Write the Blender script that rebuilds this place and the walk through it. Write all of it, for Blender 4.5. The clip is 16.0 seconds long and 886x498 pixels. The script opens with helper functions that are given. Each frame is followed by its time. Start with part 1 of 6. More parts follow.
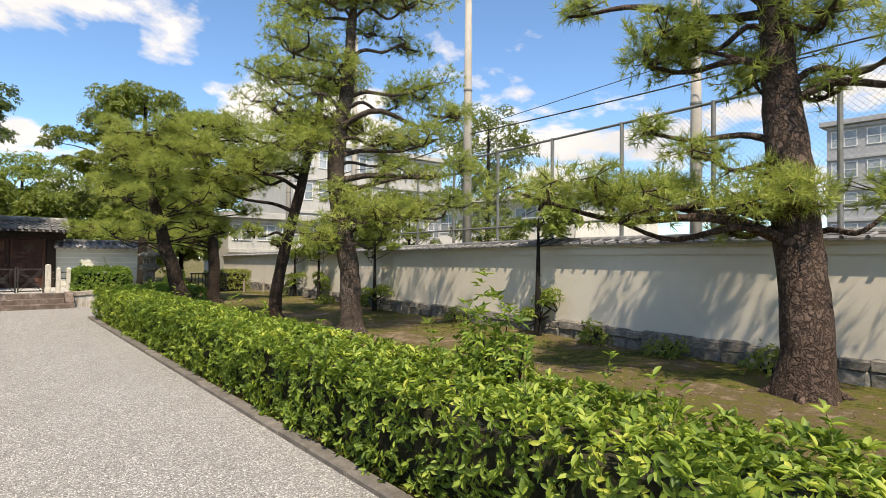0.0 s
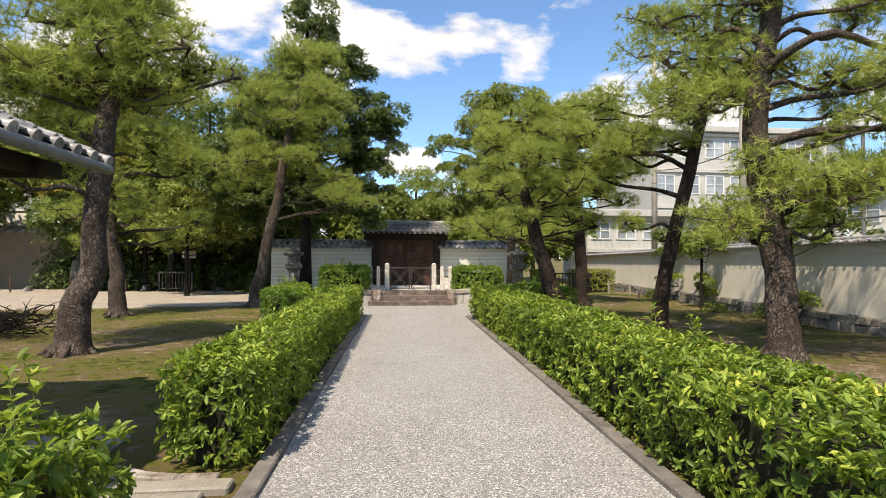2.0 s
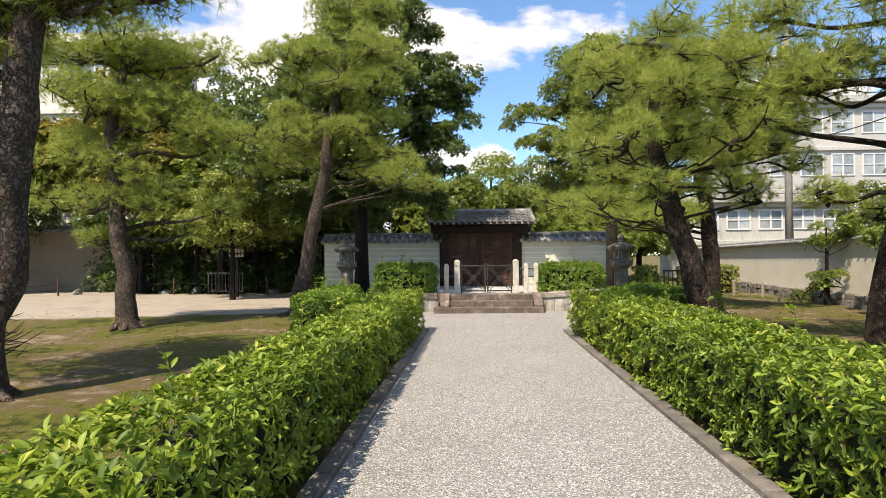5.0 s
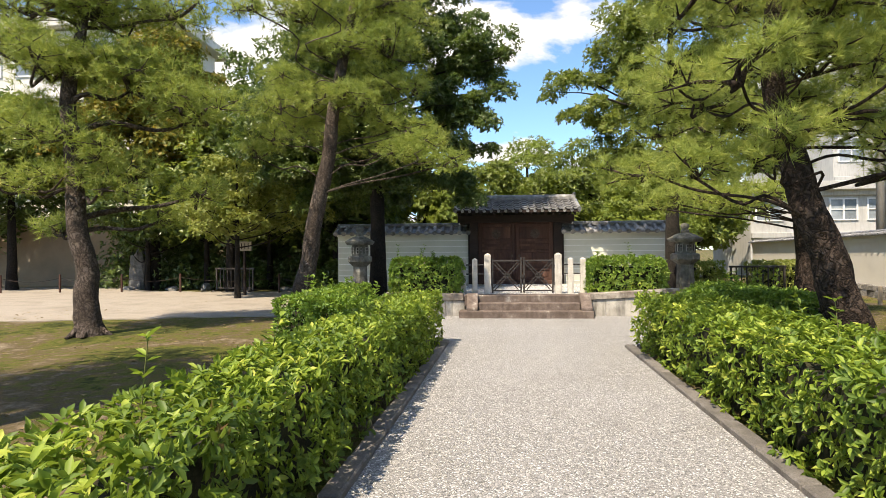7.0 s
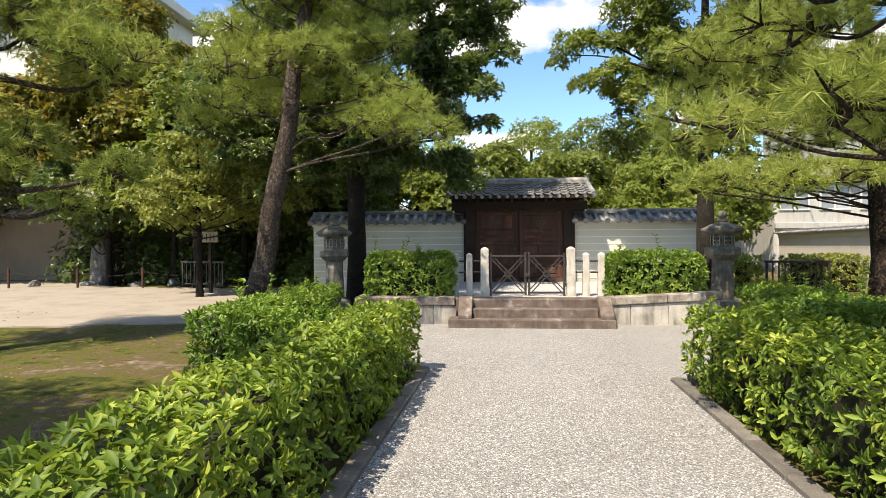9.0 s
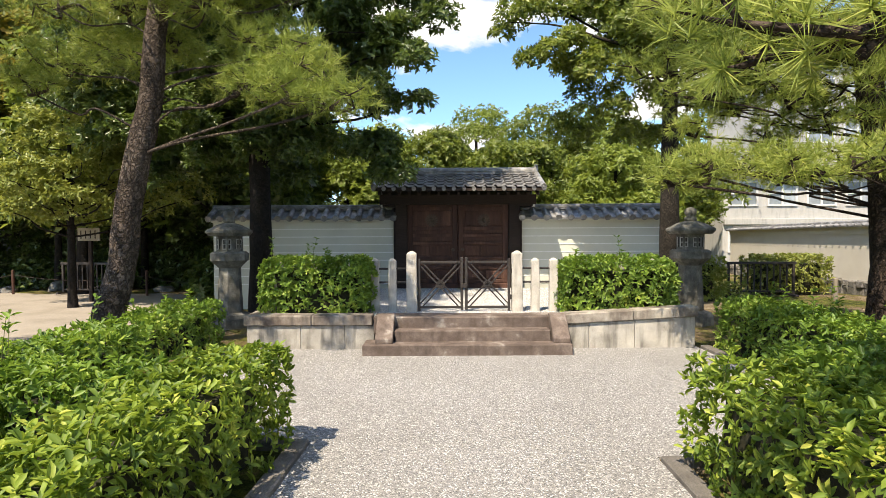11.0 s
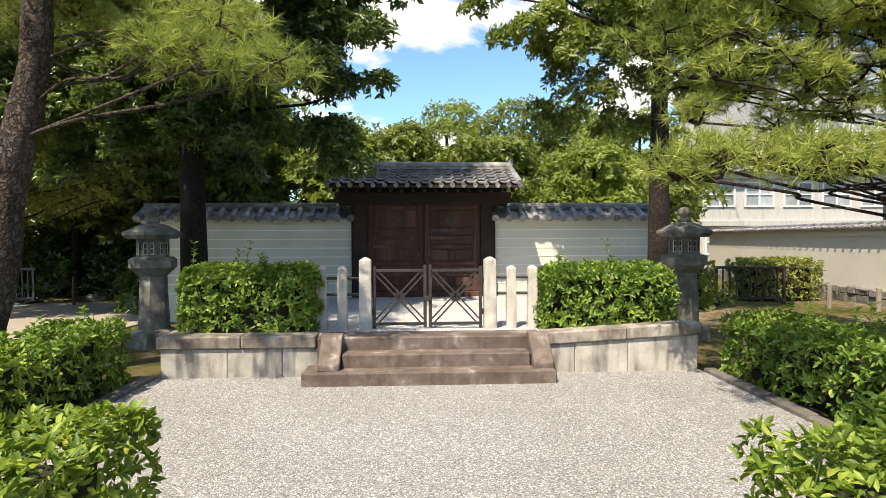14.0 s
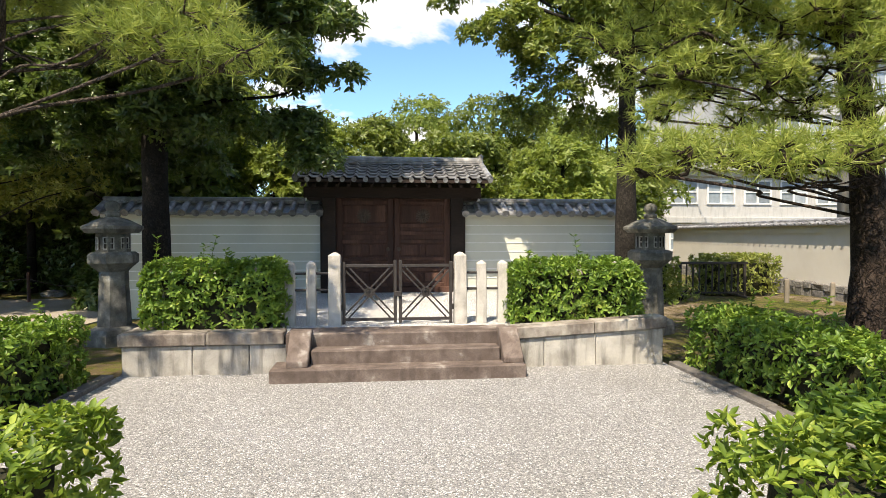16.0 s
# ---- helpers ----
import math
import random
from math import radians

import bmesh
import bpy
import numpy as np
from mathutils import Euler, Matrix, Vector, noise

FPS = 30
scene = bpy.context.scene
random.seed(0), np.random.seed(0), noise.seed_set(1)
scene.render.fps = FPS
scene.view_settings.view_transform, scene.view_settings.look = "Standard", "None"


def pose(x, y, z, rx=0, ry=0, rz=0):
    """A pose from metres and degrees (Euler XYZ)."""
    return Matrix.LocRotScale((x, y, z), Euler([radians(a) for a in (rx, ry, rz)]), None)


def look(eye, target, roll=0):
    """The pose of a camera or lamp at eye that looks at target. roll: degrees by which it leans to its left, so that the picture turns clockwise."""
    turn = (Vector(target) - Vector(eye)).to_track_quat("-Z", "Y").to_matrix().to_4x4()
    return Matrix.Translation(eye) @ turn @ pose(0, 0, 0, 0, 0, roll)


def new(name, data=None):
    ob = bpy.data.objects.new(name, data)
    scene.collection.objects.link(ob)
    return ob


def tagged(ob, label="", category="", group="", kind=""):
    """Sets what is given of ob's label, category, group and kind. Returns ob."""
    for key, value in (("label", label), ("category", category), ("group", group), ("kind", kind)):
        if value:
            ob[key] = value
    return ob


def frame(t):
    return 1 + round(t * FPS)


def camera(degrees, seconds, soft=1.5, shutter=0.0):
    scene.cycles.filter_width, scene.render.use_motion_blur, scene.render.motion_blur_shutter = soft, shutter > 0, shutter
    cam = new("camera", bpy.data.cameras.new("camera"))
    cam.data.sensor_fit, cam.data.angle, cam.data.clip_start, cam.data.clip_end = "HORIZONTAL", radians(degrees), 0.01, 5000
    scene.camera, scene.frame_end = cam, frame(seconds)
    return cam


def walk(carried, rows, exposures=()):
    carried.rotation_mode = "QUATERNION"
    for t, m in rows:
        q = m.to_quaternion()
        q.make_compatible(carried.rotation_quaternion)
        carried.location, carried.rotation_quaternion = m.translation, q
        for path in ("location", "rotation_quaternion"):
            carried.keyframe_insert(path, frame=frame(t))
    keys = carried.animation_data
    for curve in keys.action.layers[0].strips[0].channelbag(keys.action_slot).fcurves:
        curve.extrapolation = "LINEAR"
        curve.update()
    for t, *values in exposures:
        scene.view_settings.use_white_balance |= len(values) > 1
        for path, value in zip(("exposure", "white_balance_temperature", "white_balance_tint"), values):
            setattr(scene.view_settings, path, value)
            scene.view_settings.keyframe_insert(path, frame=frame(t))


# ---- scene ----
cam = camera(76.1, 16.0, soft=0.6)
PATH = [
    (0, (-0.621, -1.092, 1.549), (0.678, 0.428, 1.586), 0.5),
    (0.5, (-0.471, -0.446, 1.5), (0.287, 1.405, 1.529), 0.3),
    (1, (-0.314, 0.197, 1.463), (0.216, 2.125, 1.492), 0.3),
    (1.5, (-0.312, 0.843, 1.481), (-0.025, 2.822, 1.512), 0.3),
    (2, (-0.253, 1.445, 1.471), (-0.037, 3.433, 1.503), 0.2),
    (2.5, (-0.265, 2.069, 1.473), (-0.107, 4.062, 1.504), 0.1),
    (3, (-0.224, 2.663, 1.444), (-0.109, 4.66, 1.478), 0.1),
    (3.5, (-0.265, 3.266, 1.462), (-0.19, 5.265, 1.488), 0.1),
    (4, (-0.251, 3.854, 1.452), (-0.217, 5.854, 1.48), 0.2),
    (4.2, (-0.221, 4.115, 1.447), (-0.199, 6.115, 1.48), -0.0),
    (6.3, (0.031, 6.607, 1.347), (-0.106, 8.602, 1.355), -0.5),
    (6.5, (0.033, 6.864, 1.372), (-0.106, 8.859, 1.381), -0.5),
    (7, (0.015, 7.455, 1.362), (-0.155, 9.447, 1.37), -0.5),
    (7.5, (0.081, 8.05, 1.366), (-0.096, 10.042, 1.365), -0.5),
    (8, (0.07, 8.602, 1.387), (-0.113, 10.593, 1.376), -0.4),
    (8.5, (0.106, 9.143, 1.394), (-0.077, 11.135, 1.387), -0.4),
    (9, (0.095, 9.695, 1.427), (-0.084, 11.687, 1.398), -0.4),
    (9.5, (0.105, 10.236, 1.496), (-0.054, 12.229, 1.448), -0.3),
    (9.7, (0.14, 10.441, 1.493), (0.017, 12.437, 1.444), -0.3),
    (11.8, (0.479, 12.366, 1.594), (0.495, 14.365, 1.534), -0.2),
    (12, (0.504, 12.496, 1.591), (0.523, 14.495, 1.53), -0.2),
    (12.5, (0.574, 12.751, 1.599), (0.597, 14.75, 1.544), -0.3),
    (13, (0.556, 12.936, 1.603), (0.587, 14.935, 1.546), -0.0),
    (13.5, (0.549, 12.984, 1.598), (0.605, 14.982, 1.544), -0.1),
    (14, (0.54, 12.992, 1.589), (0.638, 14.989, 1.536), -0.2),
    (14.5, (0.536, 12.992, 1.587), (0.673, 14.986, 1.528), -0.2),
    (15, (0.544, 13.002, 1.578), (0.708, 14.995, 1.518), -0.3),
    (15.5, (0.539, 13.011, 1.587), (0.727, 15.001, 1.518), 0.0),
    (16, (0.528, 13.012, 1.581), (0.734, 15.0, 1.513), -0.0),
]
walk(cam, [(t, look(eye, target, roll)) for t, eye, target, roll in PATH], [(0, 0.1, 7300, 14), (2, 0.17, 7300, 14), (4, 0.2, 7300, 14), (7, 0.41, 7300, 14), (16, 0.44, 7100, 13)])

# ---- sky, sun ----
SUN_AZ, SUN_EL = (0.52, 0.854), 56.0          # the way the shadows fall on the ground; height of the sun
world = bpy.data.worlds.new("sky")
scene.world = world
world.use_nodes = True


def node(nt, kind, **ins):
    n = nt.nodes.new(kind)
    for k, v in ins.items():
        s = n.inputs[k.replace("_", " ")]
        if isinstance(v, bpy.types.NodeSocket):
            nt.links.new(v, s)
        else:
            s.default_value = v
    return n


def maths(nt, op, a, b=0.0):
    n = nt.nodes.new("ShaderNodeMath")
    n.operation = op
    for i, v in enumerate((a, b)):
        if isinstance(v, bpy.types.NodeSocket):
            nt.links.new(v, n.inputs[i])
        else:
            n.inputs[i].default_value = v
    return n.outputs[0]


def ramp(nt, fac, stops):
    n = node(nt, "ShaderNodeValToRGB", Fac=fac)
    els = n.color_ramp.elements
    while len(els) < len(stops):
        els.new(0.5)
    for e, (p, c) in zip(els, stops):
        e.position = p
        e.color = (*c, 1) if len(c) == 3 else c
    return n.outputs["Color"]


def build_sky():
    nt = world.node_tree
    nt.nodes.clear()
    sky = nt.nodes.new("ShaderNodeTexSky")
    sky.sky_type, sky.sun_disc = "NISHITA", False
    sky.sun_elevation = radians(SUN_EL)
    sky.sun_rotation = math.atan2(-SUN_AZ[0], -SUN_AZ[1])
    sky.air_density, sky.dust_density, sky.ozone_density = 1.0, 0.1, 5.0
    co = node(nt, "ShaderNodeTexCoord").outputs["Generated"]
    sep = node(nt, "ShaderNodeSeparateXYZ", Vector=co)
    up = maths(nt, "ADD", maths(nt, "MAXIMUM", sep.outputs["Z"], 0.0), 0.22)
    flat = node(nt, "ShaderNodeCombineXYZ", X=maths(nt, "DIVIDE", sep.outputs["X"], up), Y=maths(nt, "DIVIDE", sep.outputs["Y"], up), Z=3.7)
    big = node(nt, "ShaderNodeTexNoise", Vector=flat.outputs[0], Scale=2.3, Detail=9.0, Roughness=0.55, Distortion=0.2)
    cover = ramp(nt, big.outputs["Fac"], [(0.515, (0, 0, 0)), (0.60, (1, 1, 1))])
    grey = node(nt, "ShaderNodeTexNoise", Vector=flat.outputs[0], Scale=2.6, Detail=5.0)
    tone = ramp(nt, grey.outputs["Fac"], [(0.3, (0.80, 0.84, 0.90)), (0.6, (1.0, 1.0, 1.0))])
    tint = node(nt, "ShaderNodeMixRGB", Fac=1.0, Color1=sky.outputs["Color"], Color2=(1.05, 1.28, 1.40, 1))
    tint.blend_type = "MULTIPLY"
    clear = node(nt, "ShaderNodeBackground", Color=tint.outputs[0], Strength=0.15)
    cloud = node(nt, "ShaderNodeBackground", Color=tone, Strength=1.05)
    mix = node(nt, "ShaderNodeMixShader", Fac=cover)
    nt.links.new(clear.outputs[0], mix.inputs[1])
    nt.links.new(cloud.outputs[0], mix.inputs[2])
    out = nt.nodes.new("ShaderNodeOutputWorld")
    nt.links.new(mix.outputs[0], out.inputs["Surface"])


build_sky()
sun = new("sun", bpy.data.lights.new("sun", "SUN"))
sun.data.energy, sun.data.angle, sun.data.color = 6.6, radians(0.55), (1.0, 0.92, 0.76)
sun.matrix_world = look((0, 0, 30), Vector((0, 0, 30)) + Vector((*SUN_AZ, -math.tan(radians(SUN_EL)))))


# ---- materials ----
def start_material(name):
    m = bpy.data.materials.new(name)
    m.use_nodes = True
    nt = m.node_tree
    nt.nodes.clear()
    out = nt.nodes.new("ShaderNodeOutputMaterial")
    return m, nt, out


def surface(name, stops, scale=3.0, rough=0.8, bump=0.25, grain=70.0, vary=0.0, metal=0.0, spec=0.4, stretch=(1, 1, 1), streak=0.0, speck=0.25):
    """Colour patches by stops, a fine grain over them and its relief; vary: how far pieces differ in value; streak: dark run-off stains."""
    m, nt, out = start_material(name)
    co = node(nt, "ShaderNodeTexCoord").outputs["Object"]
    rnd = node(nt, "ShaderNodeObjectInfo").outputs["Random"]
    shift = node(nt, "ShaderNodeVectorMath", Vector=co)
    shift.operation = "ADD"
    off = node(nt, "ShaderNodeCombineXYZ", X=maths(nt, "MULTIPLY", rnd, 37.0), Y=maths(nt, "MULTIPLY", rnd, 11.0))
    nt.links.new(off.outputs[0], shift.inputs[1])
    mp = node(nt, "ShaderNodeMapping", Vector=shift.outputs[0], Scale=stretch)
    v = mp.outputs[0]
    big = node(nt, "ShaderNodeTexNoise", Vector=v, Scale=scale, Detail=6.0, Roughness=0.6)
    col = ramp(nt, big.outputs["Fac"], stops)
    fine = node(nt, "ShaderNodeTexNoise", Vector=v, Scale=grain, Detail=4.0, Roughness=0.7)
    dark = ramp(nt, fine.outputs["Fac"], [(0.3, (1 - speck,) * 3), (0.65, (1 + 0.0,) * 3)])
    mul = node(nt, "ShaderNodeMixRGB", Fac=1.0, Color1=col, Color2=dark)
    mul.blend_type = "MULTIPLY"
    col = mul.outputs[0]
    if streak:
        run = node(nt, "ShaderNodeMapping", Vector=shift.outputs[0], Scale=(7, 7, 0.9))
        sn = node(nt, "ShaderNodeTexNoise", Vector=run.outputs[0], Scale=1.6, Detail=6.0)
        sf = ramp(nt, sn.outputs["Fac"], [(0.48, (1, 1, 1)), (0.72, (1 - streak,) * 3)])
        mm = node(nt, "ShaderNodeMixRGB", Fac=1.0, Color1=col, Color2=sf)
        mm.blend_type = "MULTIPLY"
        col = mm.outputs[0]
    if vary:
        val = maths(nt, "ADD", maths(nt, "MULTIPLY", rnd, vary), 1 - vary / 2)
        hsv = node(nt, "ShaderNodeHueSaturation", Color=col, Value=val)
        col = hsv.outputs[0]
    b = node(nt, "ShaderNodeBump", Strength=bump, Distance=0.01, Height=fine.outputs["Fac"])
    p = node(nt, "ShaderNodeBsdfPrincipled", Base_Color=col, Roughness=rough, Metallic=metal, Specular_IOR_Level=spec, Normal=b.outputs[0])
    nt.links.new(p.outputs[0], out.inputs["Surface"])
    return m


def foliage(name, stops, rough=0.42, trans=0.3, back=(0.30, 0.42, 0.05), spec=0.45, patch=0.8, tuft_scale=7.0):
    """Leaves that each take their own shade, with light passing through them."""
    m, nt, out = start_material(name)
    co = node(nt, "ShaderNodeTexCoord").outputs["Object"]
    isl = node(nt, "ShaderNodeNewGeometry").outputs["Random Per Island"]
    big = node(nt, "ShaderNodeTexNoise", Vector=co, Scale=patch, Detail=3.0)
    tuft = node(nt, "ShaderNodeTexNoise", Vector=co, Scale=tuft_scale, Detail=2.0)
    both = maths(nt, "ADD", maths(nt, "MULTIPLY", big.outputs["Fac"], 0.8), maths(nt, "MULTIPLY", tuft.outputs["Fac"], 0.9))
    fac = maths(nt, "ADD", maths(nt, "MULTIPLY", isl, 0.5), maths(nt, "SUBTRACT", both, 0.60))
    col = ramp(nt, fac, stops)
    p = node(nt, "ShaderNodeBsdfPrincipled", Base_Color=col, Roughness=rough, Specular_IOR_Level=spec)
    warm = node(nt, "ShaderNodeMixRGB", Fac=0.5, Color1=col, Color2=(*back, 1))
    t = node(nt, "ShaderNodeBsdfTranslucent", Color=warm.outputs[0])
    mix = node(nt, "ShaderNodeMixShader", Fac=trans)
    nt.links.new(p.outputs[0], mix.inputs[1])
    nt.links.new(t.outputs[0], mix.inputs[2])
    nt.links.new(mix.outputs[0], out.inputs["Surface"])
    return m


def bark(name, dark, mid, pale, scale=7.0, long=0.42, bump=1.0):
    """Plated bark: dark cracks between upright plates."""
    m, nt, out = start_material(name)
    co = node(nt, "ShaderNodeTexCoord").outputs["Object"]
    warp = node(nt, "ShaderNodeTexNoise", Vector=co, Scale=9.0, Detail=4.0)
    add = node(nt, "ShaderNodeMixRGB", Fac=0.22, Color1=co, Color2=warp.outputs["Color"])
    mp = node(nt, "ShaderNodeMapping", Vector=add.outputs[0], Scale=(1, 1, long))
    vo = node(nt, "ShaderNodeTexVoronoi", Vector=mp.outputs[0], Scale=scale * 3.0)
    vo.feature = "DISTANCE_TO_EDGE"
    fine = node(nt, "ShaderNodeTexNoise", Vector=mp.outputs[0], Scale=34.0, Detail=6.0, Roughness=0.7)
    patch = node(nt, "ShaderNodeTexNoise", Vector=co, Scale=2.3, Detail=3.0)
    crack = ramp(nt, vo.outputs["Distance"], [(0.0, (0.25, 0.25, 0.25)), (0.22, (1, 1, 1))])
    plate = ramp(nt, maths(nt, "ADD", maths(nt, "MULTIPLY", fine.outputs["Fac"], 0.7), maths(nt, "MULTIPLY", patch.outputs["Fac"], 0.4)), [(0.38, dark), (0.56, mid), (0.76, pale)])
    col = node(nt, "ShaderNodeMixRGB", Fac=crack, Color1=(*[c * 0.45 for c in dark], 1), Color2=plate)
    h = maths(nt, "ADD", crack, maths(nt, "MULTIPLY", fine.outputs["Fac"], 0.5))
    b = node(nt, "ShaderNodeBump", Strength=bump, Distance=0.03, Height=h)
    p = node(nt, "ShaderNodeBsdfPrincipled", Base_Color=col.outputs[0], Roughness=0.92, Specular_IOR_Level=0.2, Normal=b.outputs[0])
    nt.links.new(p.outputs[0], out.inputs["Surface"])
    return m


def gravel_material(name="gravel", lift=1.0):
    m, nt, out = start_material(name)
    co = node(nt, "ShaderNodeTexCoord").outputs["Object"]
    vo = node(nt, "ShaderNodeTexVoronoi", Vector=co, Scale=108.0)
    vo2 = node(nt, "ShaderNodeTexVoronoi", Vector=co, Scale=220.0)
    tone = ramp(nt, node(nt, "ShaderNodeSeparateColor", Color=vo.outputs["Color"]).outputs[0],
                [(0.0, (0.13, 0.13, 0.128)), (0.18, (0.245, 0.245, 0.245)), (0.5, (0.328, 0.325, 0.32)), (0.80, (0.40, 0.385, 0.375)), (0.93, (0.72, 0.715, 0.71))])
    fine = ramp(nt, node(nt, "ShaderNodeSeparateColor", Color=vo2.outputs["Color"]).outputs[1], [(0.0, (0.72, 0.72, 0.72)), (1.0, (1, 1, 1))])
    big = node(nt, "ShaderNodeTexNoise", Vector=co, Scale=0.9, Detail=5.0)
    wear = ramp(nt, big.outputs["Fac"], [(0.3, (0.85 * lift, 0.845 * lift, 0.835 * lift)), (0.7, (0.955 * lift, 0.955 * lift, 0.96 * lift))])
    a = node(nt, "ShaderNodeMixRGB", Fac=1.0, Color1=tone, Color2=fine)
    a.blend_type = "MULTIPLY"
    c = node(nt, "ShaderNodeMixRGB", Fac=1.0, Color1=a.outputs[0], Color2=wear)
    c.blend_type = "MULTIPLY"
    h = maths(nt, "SUBTRACT", 0.0, maths(nt, "ADD", vo.outputs["Distance"], maths(nt, "MULTIPLY", vo2.outputs["Distance"], 0.4)))
    b = node(nt, "ShaderNodeBump", Strength=0.75, Distance=0.008, Height=h)
    p = node(nt, "ShaderNodeBsdfPrincipled", Base_Color=c.outputs[0], Roughness=0.88, Specular_IOR_Level=0.3, Normal=b.outputs[0])
    nt.links.new(p.outputs[0], out.inputs["Surface"])
    return m


def moss_material():
    m, nt, out = start_material("mossy_soil")
    co = node(nt, "ShaderNodeTexCoord").outputs["Object"]
    big = node(nt, "ShaderNodeTexNoise", Vector=co, Scale=0.55, Detail=7.0, Roughness=0.62)
    mid = node(nt, "ShaderNodeTexNoise", Vector=co, Scale=5.0, Detail=7.0, Roughness=0.7)
    fine = node(nt, "ShaderNodeTexNoise", Vector=co, Scale=90.0, Detail=4.0, Roughness=0.75)
    f = maths(nt, "ADD", maths(nt, "MULTIPLY", big.outputs["Fac"], 0.56), maths(nt, "MULTIPLY", mid.outputs["Fac"], 0.44))
    f = maths(nt, "ADD", maths(nt, "MULTIPLY", maths(nt, "SUBTRACT", f, 0.5), 1.55), 0.475)
    col = ramp(nt, f, [(0.36, (0.055, 0.065, 0.017)), (0.43, (0.135, 0.15, 0.028)), (0.475, (0.16, 0.135, 0.048)), (0.53, (0.15, 0.115, 0.066)), (0.59, (0.24, 0.19, 0.125)), (0.67, (0.35, 0.295, 0.21))])
    dk = ramp(nt, fine.outputs["Fac"], [(0.34, (0.32, 0.30, 0.28)), (0.58, (1, 1, 1))])
    c = node(nt, "ShaderNodeMixRGB", Fac=1.0, Color1=col, Color2=dk)
    c.blend_type = "MULTIPLY"
    h = maths(nt, "ADD", fine.outputs["Fac"], mid.outputs["Fac"])
    b = node(nt, "ShaderNodeBump", Strength=0.7, Distance=0.03, Height=h)
    p = node(nt, "ShaderNodeBsdfPrincipled", Base_Color=c.outputs[0], Roughness=0.95, Specular_IOR_Level=0.15, Normal=b.outputs[0])
    nt.links.new(p.outputs[0], out.inputs["Surface"])
    return m


GRAVEL, MOSS, WHITEGRAVEL = gravel_material(), moss_material(), gravel_material("white_gravel", 1.75)
DIRT = surface("sandy_soil", [(0.3, (0.27, 0.235, 0.19)), (0.55, (0.37, 0.325, 0.27)), (0.75, (0.31, 0.275, 0.225))], 1.1, 0.95, 0.5, 60, speck=0.35)
KERB = surface("worn_kerb_concrete", [(0.3, (0.11, 0.10, 0.09)), (0.55, (0.18, 0.165, 0.15)), (0.75, (0.25, 0.23, 0.21))], 5, 0.9, 0.6, 80, vary=0.25, speck=0.4)
STEP = surface("brown_stained_granite", [(0.3, (0.10, 0.074, 0.062)), (0.48, (0.155, 0.118, 0.10)), (0.6, (0.22, 0.175, 0.152)), (0.69, (0.42, 0.38, 0.34))], 4, 0.85, 0.5, 110, vary=0.2, speck=0.4, streak=0.3)
GRANITE = surface("pale_granite", [(0.3, (0.30, 0.28, 0.245)), (0.5, (0.50, 0.475, 0.43)), (0.75, (0.66, 0.63, 0.57))], 3, 0.85, 0.4, 160, vary=0.25, speck=0.45, streak=0.6)
COPING = surface("weathered_granite_coping", [(0.32, (0.13, 0.10, 0.085)), (0.46, (0.27, 0.23, 0.195)), (0.56, (0.42, 0.38, 0.33)), (0.72, (0.60, 0.56, 0.49))], 3.2, 0.85, 0.5, 130, vary=0.25, speck=0.45, streak=0.5)
LANTERN = surface("lichened_granite", [(0.3, (0.085, 0.082, 0.07)), (0.5, (0.175, 0.168, 0.145)), (0.62, (0.25, 0.24, 0.205)), (0.72, (0.40, 0.385, 0.34))], 6, 0.92, 0.7, 90, speck=0.4, streak=0.3)
ROCK = surface("rough_field_stone", [(0.3, (0.12, 0.112, 0.10)), (0.5, (0.21, 0.198, 0.18)), (0.7, (0.33, 0.315, 0.29))], 5, 0.92, 0.9, 40, vary=0.5, speck=0.45)
PLASTER = surface("aged_cream_plaster", [(0.3, (0.56, 0.52, 0.45)), (0.55, (0.64, 0.60, 0.53)), (0.75, (0.60, 0.57, 0.50))], 0.9, 0.92, 0.12, 120, speck=0.08)
OCHRE = surface("ochre_earth_plaster", [(0.3, (0.22, 0.17, 0.12)), (0.55, (0.28, 0.215, 0.15)), (0.75, (0.25, 0.195, 0.14))], 0.9, 0.92, 0.15, 120, speck=0.1)
LIMEWASH = surface("pale_plaster", [(0.3, (0.50, 0.505, 0.44)), (0.6, (0.58, 0.585, 0.51))], 1.2, 0.9, 0.12, 120, speck=0.08)
LINE = surface("white_wall_line", [(0.3, (0.80, 0.80, 0.77)), (0.7, (0.86, 0.86, 0.83))], 4, 0.85, 0.1)
TILE = surface("grey_clay_roof_tile", [(0.3, (0.09, 0.09, 0.092)), (0.5, (0.20, 0.20, 0.202)), (0.7, (0.40, 0.40, 0.40))], 6, 0.36, 0.25, 60, vary=0.5, spec=0.5, speck=0.3)
WOOD = surface("dark_weathered_timber", [(0.3, (0.042, 0.020, 0.014)), (0.5, (0.085, 0.040, 0.028)), (0.7, (0.16, 0.082, 0.058))], 3, 0.72, 0.5, 55, stretch=(1, 1, 0.12), speck=0.4, spec=0.3)
# dark timber, its tone halved to hold the shade under the gate eaves
BEAM = surface("dark_shaded_timber", [(0.3, (0.016, 0.010, 0.008)), (0.7, (0.044, 0.028, 0.021))], 3, 0.75, 0.5, 55, stretch=(0.15, 1, 1), speck=0.4, spec=0.3)
IRON = surface("brown_black_painted_iron", [(0.3, (0.026, 0.022, 0.020)), (0.7, (0.055, 0.046, 0.042))], 12, 0.55, 0.3, 120, spec=0.4)
